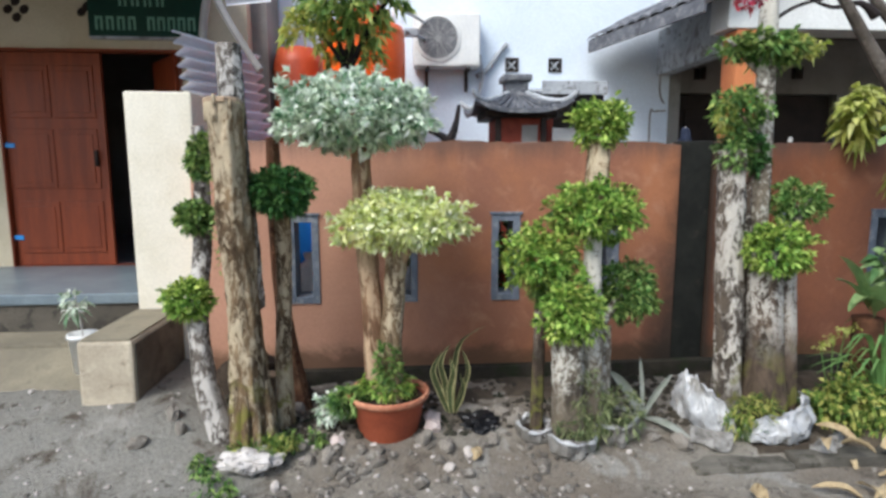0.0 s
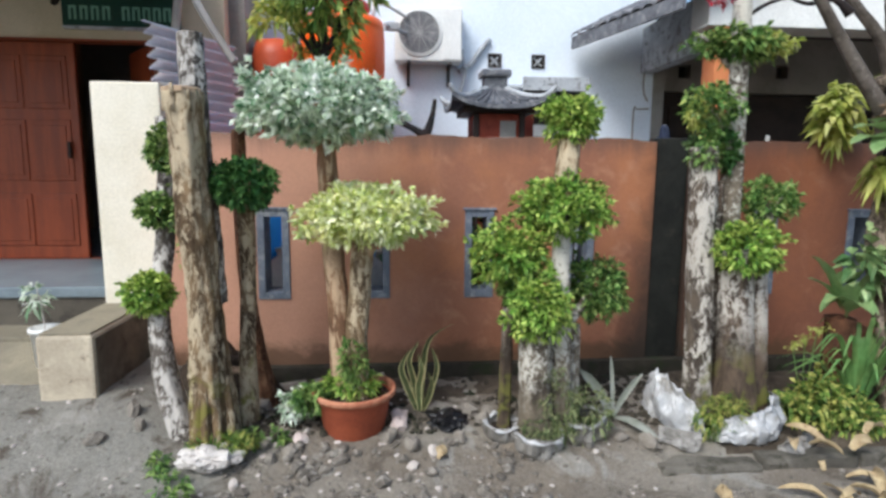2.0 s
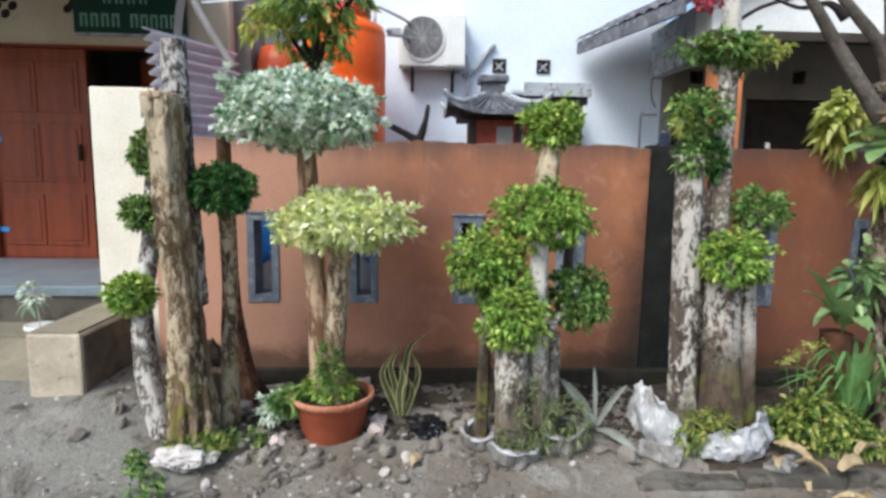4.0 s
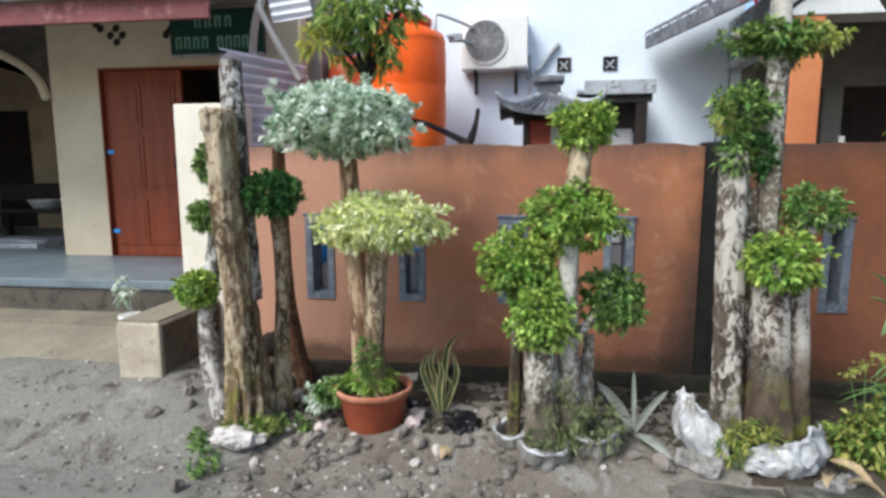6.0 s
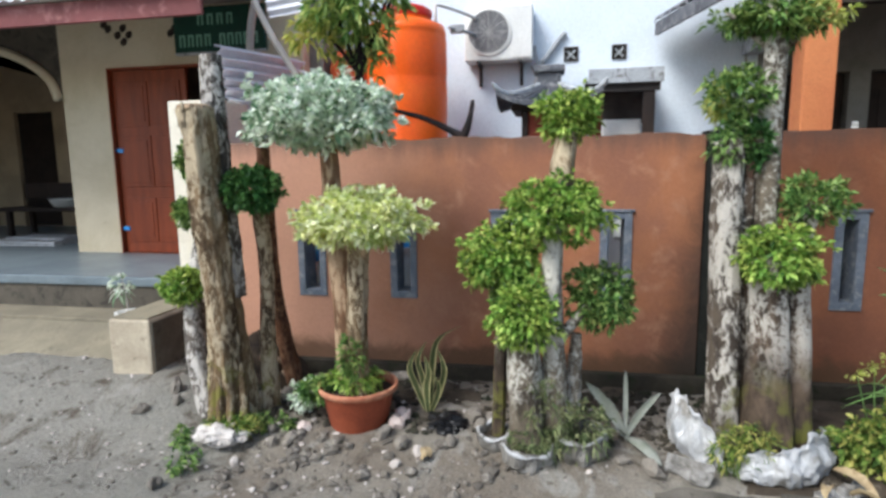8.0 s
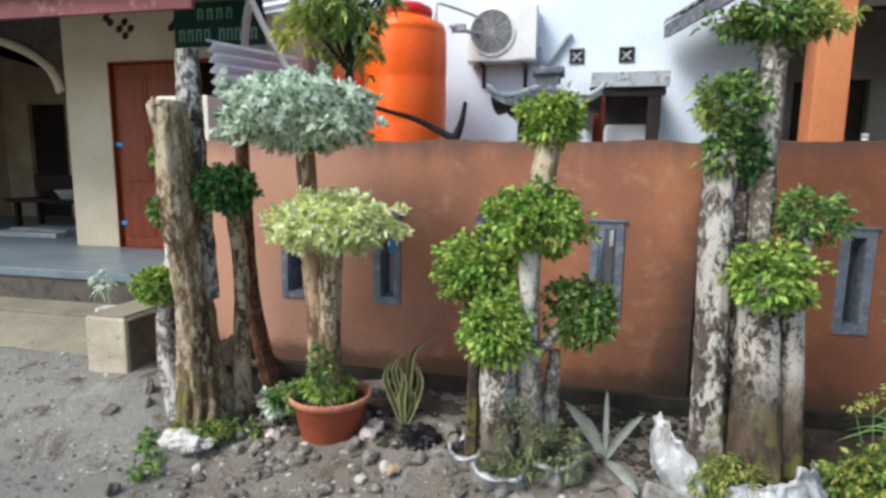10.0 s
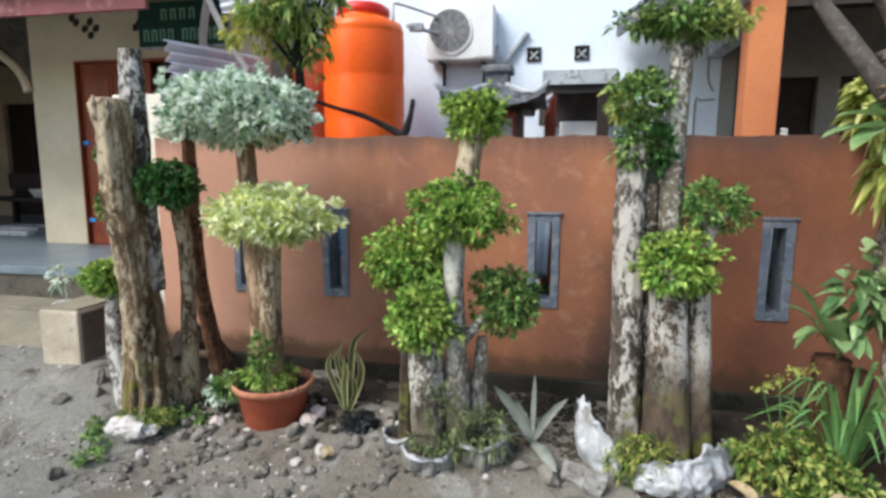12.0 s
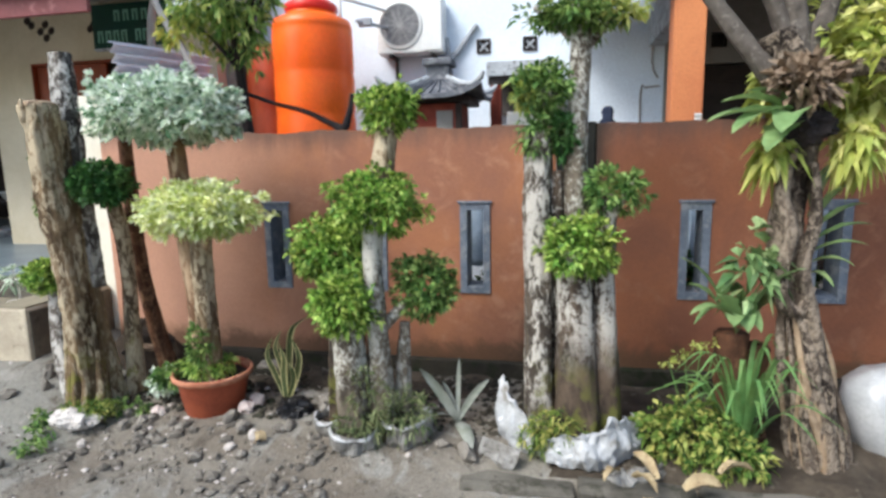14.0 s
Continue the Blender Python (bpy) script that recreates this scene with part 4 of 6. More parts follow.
sg = thing("shop_sign", (-2.57, WY - 0.05, 2.9), "green sign board with pale lettering on the house front", "sign")
part("board", box(-3.08, -2.06, WY - 0.06, WY - 0.012, 2.91, 3.36, 0.005), M_SIGN, sg)
part("sign_edge", box(-3.08, -2.06, WY - 0.066, WY - 0.012, 2.895, 2.915, 0.003), M_PALESHEET, sg)
for x0, n, pitch, z0, z1 in ((-3.02, 4, 0.097, 2.97, 3.09), (-2.56, 5, 0.090, 2.97, 3.09), (-2.80, 4, 0.11, 3.18, 3.29)):
    for k in range(n):
        for a, b, c, d in ((0.0, 0.02, z0, z1), (0.02, 0.066, z1 - 0.022, z1), (0.046, 0.066, z0, z1 - 0.022)):
            part("lettering_bar", box(x0 + k * pitch + a, x0 + k * pitch + b, WY - 0.066, WY - 0.058, c, d, 0.002), M_LETTER, sg)

# veranda with an arch at the end of the house
arch = bmesh.new()
pts = [(-8.84, 3.9), (-8.84, 2.5), (-8.72, 2.5)]
for k in range(13):
    a = math.pi * (1 - k / 12)
    pts.append((-6.63 + 2.067 * math.cos(a), 2.5 + 0.78 * math.sin(a)))
pts += [(-4.563, 2.5), (-4.563, 3.9)]
pts = [p for i, p in enumerate(pts) if i == 0 or (abs(p[0] - pts[i - 1][0]) + abs(p[1] - pts[i - 1][1])) > 1e-4]
front = [arch.verts.new((x, WY, z)) for x, z in pts]
back = [arch.verts.new((x, WY + 0.22, z)) for x, z in pts]
arch.faces.new(front)
arch.faces.new(back[::-1])
for i in range(len(pts)):
    j = (i + 1) % len(pts)
    arch.faces.new((front[i], front[j], back[j], back[i]))
bmesh.ops.triangulate(arch, faces=[f for f in arch.faces if len(f.verts) > 4])
# dark riser colour instead of plaster, so the eave's shade is in the colour
tagged(part("wall_arch", arch, M_RISER), "grey wall above the veranda arch, eave shade put into its colour", "wall", kind="structure")
ap = [(-6.63 + 2.03 * math.cos(a), WY - 0.02, 2.5 + 0.74 * math.sin(a)) for a in [math.pi * k / 10 for k in range(11)]]
v, f = tube(ap, [0.05] * 11, 10, 0.08, 0.03)
tagged(raw("arch_trim", v, f, M_CREAM, smooth=True), "cream rounded trim along the veranda arch", "trim", kind="structure")
tagged(part("wall_end", box(-4.56, -4.40, WY + 0.163, 8.6, 0.0, 3.9), M_CREAMDIM), "cream side wall of the veranda", "wall", kind="structure")
bwv = part("wall_veranda", panel_wall(-9.0, -4.563, 0.0, 3.9, 8.2, 8.35, [(-8.32, -7.55, 0.78, 2.75)], step=3), M_CREAMDIM)
tagged(bwv, "cream wall at the back of the veranda, dimmed by shade in its colour", "wall", kind="structure")
tagged(part("door_6", box(-8.31, -7.56, 8.26, 8.31, 0.785, 2.74, 0.01), M_DARKWOOD), "dark timber door in the veranda", "door", kind="structure")
tagged(part("wall_far_left", box(-9.0, -8.85, 3.0, 8.197, 0.0, 3.9), M_CREAMDIM), "plain cream wall closing the veranda", "wall", kind="structure")
tagged(part("ceiling_veranda", box(-8.85, -4.563, WY + 0.225, 8.197, 3.5, 3.56), M_GREYWALL), "grey veranda ceiling", "ceiling", kind="structure")
tagged(part("wall_room_back", box(-4.397, -1.5, 8.2, 8.35, 0.0, 3.9), M_GREYWALL), "dim back wall of the room", "wall", kind="structure")
tagged(part("wall_room_side", box(-1.68, -1.53, WY + 0.163, 8.197, 0.0, 3.9), M_GREYWALL), "plain side wall of the room", "wall", kind="structure")
tagged(part("ceiling_room", box(-4.397, -1.683, WY + 0.163, 8.197, 3.5, 3.56), M_GREYWALL), "dim room ceiling", "ceiling", kind="structure")
bench = thing("bench", (-6.4, 7.0, 0.78), "dark low wooden bench on the veranda", "bench")
part("seat", box(-7.2, -5.6, 6.7, 7.25, 1.14, 1.2, 0.012), M_DARKWOOD, bench)
for x in (-7.1, -5.75):
    for y in (6.75, 7.13):
        part("leg", box(x, x + 0.07, y, y + 0.07, 0.78, 1.14, 0.006), M_DARKWOOD, bench)
part("backrest", box(-7.2, -5.6, 7.2, 7.25, 1.3, 1.55, 0.012), M_DARKWOOD, bench)

mat = thing("folded_mat", (-6.2, 5.9, 0.78), "pale grey folded floor mat on the veranda", "mat")
for k, (x0, x1, y0, y1, z0) in enumerate(((-6.6, -5.3, 5.75, 6.5, 0.781), (-6.5, -5.35, 5.8, 6.45, 0.806), (-6.3, -5.4, 6.0, 6.4, 0.831))):
    part("fold", box(x0, x1, y0, y1, z0, z0 + 0.024, 0.009), M_PALESHEET, mat)
basin = thing("basin", (-6.2, 6.9, 1.2), "white plastic basin on the veranda bench", "basin")
v, f = lathe([(0.0, 0.0), (0.17, 0.0), (0.23, 0.11), (0.245, 0.115), (0.24, 0.125), (0.22, 0.115), (0.16, 0.012), (0.0, 0.012)], 32, at=(-6.2, 6.95, 1.2))
raw("bowl", v, f, M_WHITE, basin, smooth=True)

# porch floor, step and ramp
tagged(part("floor", box(-9.0, -2.19, 3.98, 8.19, 0.70, 0.78, 0.012), M_PORCH), "smooth pale blue-grey cement porch floor", "floor", kind="structure")
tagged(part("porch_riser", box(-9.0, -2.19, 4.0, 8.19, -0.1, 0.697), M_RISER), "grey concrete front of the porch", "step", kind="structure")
tagged(part("step", box(-9.0, -2.21, 3.66, 3.997, -0.1, 0.50, 0.015), M_STEP), "worn concrete porch step", "step", kind="structure")
bm = bmesh.new()
for x in (-9.0, -2.24):
    for y, z in ((3.24, 0.30), (3.657, 0.47), (3.657, -0.1), (3.24, -0.1)):
        bm.verts.new((x, y, z))
bm.verts.ensure_lookup_table()
for q in ((0, 1, 5, 4), (0, 4, 7, 3), (0, 3, 2, 1), (4, 5, 6, 7)):
    bm.faces.new([bm.verts[i] for i in q])
tagged(part("ramp", bm, M_STEP), "sloping concrete apron below the step", "ramp", kind="structure")
ck = thing("cheek_block", (-2.04, 3.5, 0.1), "rough cream concrete cheek wall beside the steps", "wall")
part("block", box(-2.20, -1.88, 3.06, 3.845, 0.0, 0.675, 0.02), M_CONC, ck)
# thin dark panel added over the side turned away from the light
part("shade_side", box(-1.879, -1.872, 3.09, 3.84, 0.0, 0.655, 0.002), M_SHADESIDE, ck, "thin panel darkening the block's shadow side")
part("cap", box(-2.185, -1.895, 3.075, 3.845, 0.676, 0.69, 0.006), M_STEP, ck)
tagged(part("gate_post", box(-2.18, -1.723, 3.85, 4.27, 0.0, 2.235, 0.015), M_POST), "cream plastered gate post at the end of the garden wall", "post")

# eave over the porch
ev = thing("eave", (-4.5, 3.95, 2.95), "maroon fascia board under a corrugated roof edge", "eave", kind="structure")
part("fascia", box(-9.0, -1.88, 3.93, 3.97, 2.895, 3.065, 0.006), M_FASCIA, ev)
part("soffit", box(-9.0, -1.88, 3.975, WY - 0.003, 3.40, 3.43), M_GREYWALL, ev)
n = 240
vs, fs = [], []
for i in range(n + 1):
    x = -9.0 + 7.16 * i / n
    z = 0.012 * math.sin(i * math.pi / 2.0)
    vs += [(x, 3.86, 3.085 + z), (x, 8.6, 4.6 + z), (x, 3.86, 3.080 + z), (x, 8.6, 4.595 + z)]
for i in range(n):
    a = i * 4
    fs += [(a, a + 4, a + 5, a + 1), (a + 2, a + 3, a + 7, a + 6), (a, a + 2, a + 6, a + 4)]
raw("roof_sheet", vs, fs, M_ZINC, ev, "white corrugated roof sheet")

# zinc sheet standing behind the fence, with its timber brace
zs = thing("zinc_sheet", (-1.8, 4.15, 1.9), "leaning corrugated zinc sheet behind the garden wall", "sheet")
v, f = corrugated(0.88, 0.88, 0.085, 0.095)
zt = pose(-1.80, 4.12, 1.86, 0, 0, 64) @ Matrix.Rotation(radians(-8), 4, "X")
raw("sheet", [zt @ Vector(p) for p in v], f, M_ZINC, zs)
br = thing("timber_brace", (-1.75, 4.6, 0.0), "pale timber brace with two struts above the fence", "brace")
limb("post", [(-1.90, 4.62, 0.2), (-1.87, 4.61, 2.6), (-1.74, 4.6, 3.25)], [0.035] * 3, M_TIMBER, br, seg=8, rough=0.05)
limb("strut", [(-1.77, 4.57, 3.16), (-1.62, 4.57, 2.86), (-1.40, 4.57, 2.50)], [0.03] * 3, M_TIMBER, br, seg=8, rough=0.05)
hz = thing("hanging_sheet", (-1.5, 4.62, 3.02), "striped corrugated sheet hanging at the roof corner", "sheet")
v, f = corrugated(0.36, 0.45, 0.075, 0.025)
raw("sheet", [pose(-1.66, 4.62, 3.02, 0, -10, 12) @ Vector(p) for p in v], f, M_ZINC, hz)
# unseen dark backing, added to fill the dark gap beside the house
tagged(part("gap_backing", box(-1.527, -1.2, 8.3, 8.45, 0.0, 4.5), M_ROOFDARK), "dark backing added for the dark gap beside the house", "wall", kind="structure")


# ---- topiary with three trunks by the gate post ----
ta = thing("topiary_tree", (-1.16, 2.85, 0.12), "old three-trunk topiary with flaking bark and small clipped balls", "tree", "topiary trees")
limb("trunk", [(-1.125, 2.79, 0.02), (-1.135, 2.77, 0.5), (-1.145, 2.75, 1.1), (-1.16, 2.72, 1.6), (-1.175, 2.70, 2.03)], [0.116, 0.092, 0.080, 0.080, 0.092], M_BARK_A, ta, "thick sawn trunk with flaking brown bark", flare=0.3, rough=0.24, seg=48, step=0.016)
limb("trunk", [(-1.07, 2.94, 0.02), (-1.10, 2.91, 0.5), (-1.14, 2.87, 1.1), (-1.165, 2.84, 1.6), (-1.175, 2.82, 1.95)], [0.07, 0.05, 0.042, 0.042, 0.045], M_BARK_A, ta, "second strand grown into the thick trunk", flare=0.3, rough=0.24, seg=36, step=0.018)
for k, (x, y, h) in enumerate(((-1.20, 2.70, 0.55), (-1.08, 2.69, 0.42), (-1.03, 2.76, 0.75), (-1.14, 2.68, 0.8))):
    limb("root_ridge", [(x, y - 0.03, 0.02), (x + 0.005, y, 0.22), (x * 0.6 - 0.456, y + 0.05, h)], [0.034, 0.026, 0.012], M_BARK_A, ta, seg=12, rough=0.25, seed=k)
v, f = lathe([(0.0, 0.012), (0.06, 0.010), (0.087, 0.0), (0.092, -0.02)], 26, 0.2, 2.0, (-1.175, 2.70, 2.045))
raw("cut_face", v, f, M_CUT, ta)
for k in range(7):
    u = k * 0.9
    limb("bark_splinter", [(-1.175 + 0.078 * math.cos(u), 2.70 + 0.078 * math.sin(u), 1.93), (-1.175 + 0.088 * math.cos(u), 2.70 + 0.088 * math.sin(u), 2.035 + 0.014 * (k % 3))], [0.018, 0.006], M_BARK_A, ta, seg=6, rough=0.3, seed=k)
limb("pale_stump", [(-1.12, 2.91, 0.9), (-1.16, 2.91, 1.5), (-1.185, 2.91, 2.0), (-1.20, 2.92, 2.36)], [0.06, 0.064, 0.068, 0.064], M_BARK_AW, ta, "pale bleached stump", rough=0.2, seg=26, step=0.02)
limb("trunk", [(-1.27, 2.86, 0.03), (-1.36, 2.88, 0.30), (-1.42, 2.90, 0.57), (-1.45, 2.95, 0.90), (-1.455, 3.10, 1.22), (-1.475, 3.22, 1.60), (-1.49, 3.25, 1.95)], [0.08, 0.066, 0.062, 0.056, 0.05, 0.046, 0.036], M_BARK_AW, ta, "slim grey limed trunk", flare=0.3, rough=0.18)
limb("trunk", [(-0.985, 3.03, 0.05), (-0.985, 3.03, 0.6), (-0.965, 3.02, 1.1), (-0.945, 2.93, 1.5)], [0.058, 0.048, 0.044, 0.044], M_BARK_A, ta, flare=0.35, rough=0.14)
limb("trunk", [(-0.92, 3.32, 0.08), (-0.99, 3.26, 0.55), (-1.03, 3.22, 1.0), (-1.04, 3.20, 1.88)], [0.06, 0.052, 0.048, 0.04], M_STUMP, ta, "dark thin trunk", rough=0.14)
crown("clipped_ball", (-0.93, 2.85, 1.575), (0.185, 0.17, 0.14), 520, 0.036, 0.02, L_DEEP, ta, "dark green clipped ball", seed=11)
crown("clipped_ball", (-1.36, 2.93, 1.76), (0.10, 0.10, 0.125), 230, 0.035, 0.018, L_TREE, ta, seed=12)
crown("clipped_ball", (-1.45, 2.98, 1.42), (0.105, 0.10, 0.10), 230, 0.035, 0.018, L_TREE, ta, seed=13)
crown("clipped_ball", (-1.47, 2.89, 0.97), (0.14, 0.13, 0.12), 340, 0.036, 0.019, L_BALL, ta, seed=14)
for a, b in (((-1.36, 2.95, 1.7), (-1.37, 2.92, 1.76)), ((-1.40, 2.94, 1.36), (-1.46, 2.98, 1.42)), ((-1.44, 2.91, 0.85), (-1.47, 2.89, 0.96))):
    limb("twig", [a, b], [0.016, 0.008], M_BRANCH, ta, seg=6)
crown("shoot_growth", (-1.24, 2.77, 1.55), (0.05, 0.05, 0.42), 70, 0.03, 0.014, L_TREE, ta, "small shoots on the bark", seed=15, k=4)
mo = crown("moss", (-1.06, 2.68, 0.17), (0.17, 0.08, 0.055), 170, 0.05, 0.012, L_BUSH, None, seed=16)
tagged(mo, "yellow-green moss and grass tufts at a trunk foot", "grass", kind="stuff")

# ---- two-trunk topiary in the terracotta pot ----
PC = (-0.36, 2.97)
pot = thing("flower_pot", (*PC, 0.1), "round terracotta flower pot with a thick rim", "pot")
v, f = lathe([(0.0, 0.0), (0.172, 0.0), (0.18, 0.01), (0.220, 0.225), (0.224, 0.23), (0.214, 0.23), (0.206, 0.2)], 48, 0.008, 1, (*PC, 0.095))
raw("body", v, f, M_TERRA, pot, smooth=True)
v, f = lathe([(0.219, 0.222), (0.238, 0.226), (0.247, 0.236), (0.250, 0.258), (0.245, 0.267), (0.232, 0.267), (0.226, 0.25), (0.219, 0.222)], 48, 0.012, 1, (*PC, 0.095))
raw("rim", v, f, M_RIM, pot, "paler weathered rim", smooth=True)
v, f = lathe([(0.0, 0.235), (0.1, 0.23), (0.219, 0.22)], 32, 0.08, 4, (*PC, 0.095))
raw("soil", v, f, M_EARTH, pot, "dark potting soil", smooth=True)
tb = thing("topiary_tree", (-0.4, 2.9, 0.33), "two-trunk topiary with a white-green and a yellow-green crown", "tree", "topiary trees")
limb("trunk", [(-0.41, 2.99, 0.30), (-0.445, 2.99, 0.8), (-0.48, 2.99, 1.3), (-0.50, 2.99, 1.75), (-0.53, 2.985, 2.02)], [0.078, 0.064, 0.058, 0.054, 0.048], M_BARK_B, tb, flare=0.2, rough=0.15)
limb("trunk", [(-0.345, 2.93, 0.30), (-0.335, 2.91, 0.7), (-0.31, 2.88, 1.05), (-0.28, 2.86, 1.35)], [0.076, 0.066, 0.062, 0.052], M_BARK_A, tb, flare=0.2, rough=0.18)
for a, b in (((-0.285, 2.86, 1.15), (-0.12, 2.80, 1.34)), ((-0.29, 2.86, 1.15), (-0.45, 2.80, 1.33)), ((-0.52, 2.99, 1.85), (-0.78, 2.95, 2.0)), ((-0.52, 2.99, 1.85), (-0.28, 2.95, 2.0))):
    limb("branch", [a, tuple((p + q) / 2 + d for p, q, d in zip(a, b, (0, 0, 0.03))), b], [0.03, 0.02, 0.012], M_BARK_B, tb, seg=8)
crown("crown", (-0.54, 2.97, 1.985), (0.455, 0.39, 0.245), 1150, 0.054, 0.030, L_VARIEG, tb, "rounded crown of white-variegated leaves", seed=21, flat=0.75, lump=0.18, bend=0.15, inner=0.36)
crown("crown", (-0.28, 2.86, 1.385), (0.365, 0.33, 0.20), 1050, 0.047, 0.026, L_YELLOW, tb, "flat-bottomed crown of yellow-green leaves", seed=22, inner=0.4, flat=0.65, lump=0.24, bend=0.2)
crown("shoot_growth", (-0.36, 2.86, 0.56), (0.08, 0.06, 0.16), 100, 0.045, 0.016, L_TREE, tb, "young shoots on the trunk", seed=23, k=5)
pp = thing("pot_plant", (-0.40, 2.84, 0.33), "leafy green creeper spilling over the flower pot", "plant")
crown("leaves", (-0.37, 2.95, 0.40), (0.17, 0.14, 0.075), 150, 0.055, 0.015, L_BALL, pp, seed=24, bend=0.45)
crown("spilling_leaves", (-0.60, 2.90, 0.34), (0.13, 0.10, 0.09), 70, 0.06, 0.024, L_TREE, pp, seed=25, bend=0.5, k=5)
crown("pale_leaves", (-0.72, 2.95, 0.27), (0.10, 0.10, 0.09), 50, 0.05, 0.02, L_VARIEG, pp, seed=26, k=5)

# ---- limed topiary with five balls ----
tc = thing("topiary_tree", (0.72, 2.72, 0.1), "lime-washed topiary with five bright green leaf balls", "tree", "topiary trees")
limb("trunk", [(0.715, 2.75, 0.06), (0.695, 2.74, 0.4), (0.67, 2.73, 0.78)], [0.102, 0.094, 0.088], M_BARK_C, tc, "short thick limed trunk", flare=0.2, rough=0.16, seg=34)
limb("trunk", [(0.86, 2.80, 0.06), (0.845, 2.79, 0.5), (0.82, 2.77, 1.1), (0.835, 2.82, 1.5)], [0.075, 0.066, 0.052, 0.05], M_BARK_C, tc, rough=0.15, seg=20)
limb("upper_trunk", [(0.83, 2.81, 1.40), (0.865, 2.87, 1.62), (0.89, 2.91, 1.88)], [0.058, 0.066, 0.06], M_BARK_A, tc, "brown unlimed upper trunk", rough=0.2, seg=24, step=0.02)
limb("trunk", [(0.53, 2.84, 0.06), (0.54, 2.86, 0.6), (0.55, 2.88, 1.1)], [0.04, 0.036, 0.03], M_BARK_D, tc, "thin grey stem", rough=0.15)
limb("trunk", [(0.95, 2.86, 0.06), (0.95, 2.88, 0.4), (0.96, 2.9, 0.75)], [0.05, 0.045, 0.03], M_BARK_C, tc, rough=0.15)
limb("branch", [(0.83, 2.78, 0.72), (0.95, 2.85, 0.84), (1.06, 2.9, 0.96)], [0.04, 0.03, 0.02], M_BARK_C, tc, seg=10)
limb("branch", [(0.67, 2.72, 0.7), (0.66, 2.74, 0.85), (0.66, 2.70, 0.95)], [0.05, 0.04, 0.02], M_BARK_C, tc, seg=10)
crown("leaf_ball", (0.905, 2.92, 1.955), (0.16, 0.15, 0.145), 330, 0.044, 0.021, L_BALL, tc, seed=31, lump=0.28)
crown("leaf_ball", (0.845, 2.80, 1.45), (0.255, 0.215, 0.18), 620, 0.044, 0.021, L_BALL, tc, seed=32, lump=0.28)
crown("leaf_ball", (0.54, 2.86, 1.185), (0.215, 0.195, 0.19), 540, 0.044, 0.021, L_BALL, tc, seed=33, lump=0.28)
crown("leaf_ball", (0.67, 2.68, 0.905), (0.175, 0.16, 0.18), 430, 0.044, 0.021, L_BALL, tc, seed=34, lump=0.28)
crown("leaf_ball", (1.08, 2.90, 0.965), (0.18, 0.165, 0.175), 360, 0.044, 0.021, L_TREE, tc, "darker green leaf ball", seed=35, lump=0.28)
crown("leaf_ball", (0.62, 2.86, 0.98), (0.13, 0.12, 0.13), 260, 0.042, 0.02, L_TREE, tc, seed=36, lump=0.28)
crown("trailing_growth", (0.80, 2.66, 0.36), (0.13, 0.09, 0.25), 85, 0.05, 0.010, L_DRAB, tc, "thin trailing shoots", seed=37, k=5, bend=0.6)
crown("trailing_growth", (1.00, 2.76, 0.26), (0.17, 0.12, 0.17), 150, 0.05, 0.011, L_DRAB, tc, seed=38, k=5, bend=0.6)


def grow_bag(x, y, r, h, label, seed, category="pot", group="grow bags"):
    """A crumpled plastic grow bag with its torn, rolled rim and soil."""
    g = thing("grow_bag", (x, y, ground_z(x, y)), label, category, group)
    z = ground_z(x, y) - 0.02
    v, f = lathe([(r * 0.85, 0.0), (r * 0.98, h * 0.3), (r, h * 0.75), (r * 1.06, h), (r * 1.03, h + 0.012), (r * 0.9, h - 0.015), (r * 0.84, h * 0.6)], 44, 0.30, seed, (x, y, z))
    bag = raw("bag", v, f, M_BAGDIRT, g, smooth=False)
    v, f = lathe([(0.0, h * 0.7), (r * 0.5, h * 0.68), (r * 0.92, h * 0.62)], 24, 0.2, seed, (x, y, z))
    raw("soil", v, f, M_EARTH, g, smooth=True)
    ring = [(x + r * (1.04 + 0.16 * noise.noise(Vector((k * 0.9, seed, 1)))) * math.cos(k * 0.3927), y + r * (1.04 + 0.16 * noise.noise(Vector((k * 0.9, seed, 5)))) * math.sin(k * 0.3927), z + h + 0.05 * noise.noise(Vector((k * 1.3, seed, 9)))) for k in range(17)]
    limb("rolled_rim", ring, [0.006 + 0.004 * (k % 3) for k in range(17)], M_BAG, bag, "bright rolled plastic rim", seg=9, rough=0.5, grain=30, seed=seed, step=0.02)
    return g


grow_bag(0.70, 2.71, 0.135, 0.11, "crumpled white plastic grow bag round a trunk", 1.0)
grow_bag(0.98, 2.80, 0.14, 0.13, "torn greyish grow bag with weeds", 2.3)
grow_bag(0.52, 2.82, 0.10, 0.09, "grey collapsed grow bag", 4.1)
crown_g = crown("weeds", (0.72, 2.68, 0.21), (0.13, 0.09, 0.07), 110, 0.035, 0.010, L_DRAB, None, seed=39)
tagged(crown_g, "small weeds growing in the grow bags", "weeds", kind="stuff")

# ---- tall mottled topiary with plastic sheets at its foot ----
td = thing("topiary_tree", (1.88, 2.9, 0.1), "tall white-mottled multi-trunk topiary with loose leaf clumps", "tree", "topiary trees")
limb("trunk", [(1.745, 2.87, 0.03), (1.735, 2.88, 0.5), (1.72, 2.91, 1.1), (1.715, 2.94, 1.80)], [0.095, 0.082, 0.078, 0.074], M_BARK_F, td, "white-mottled trunk sawn off at wall height", flare=0.2, rough=0.16, seg=34)
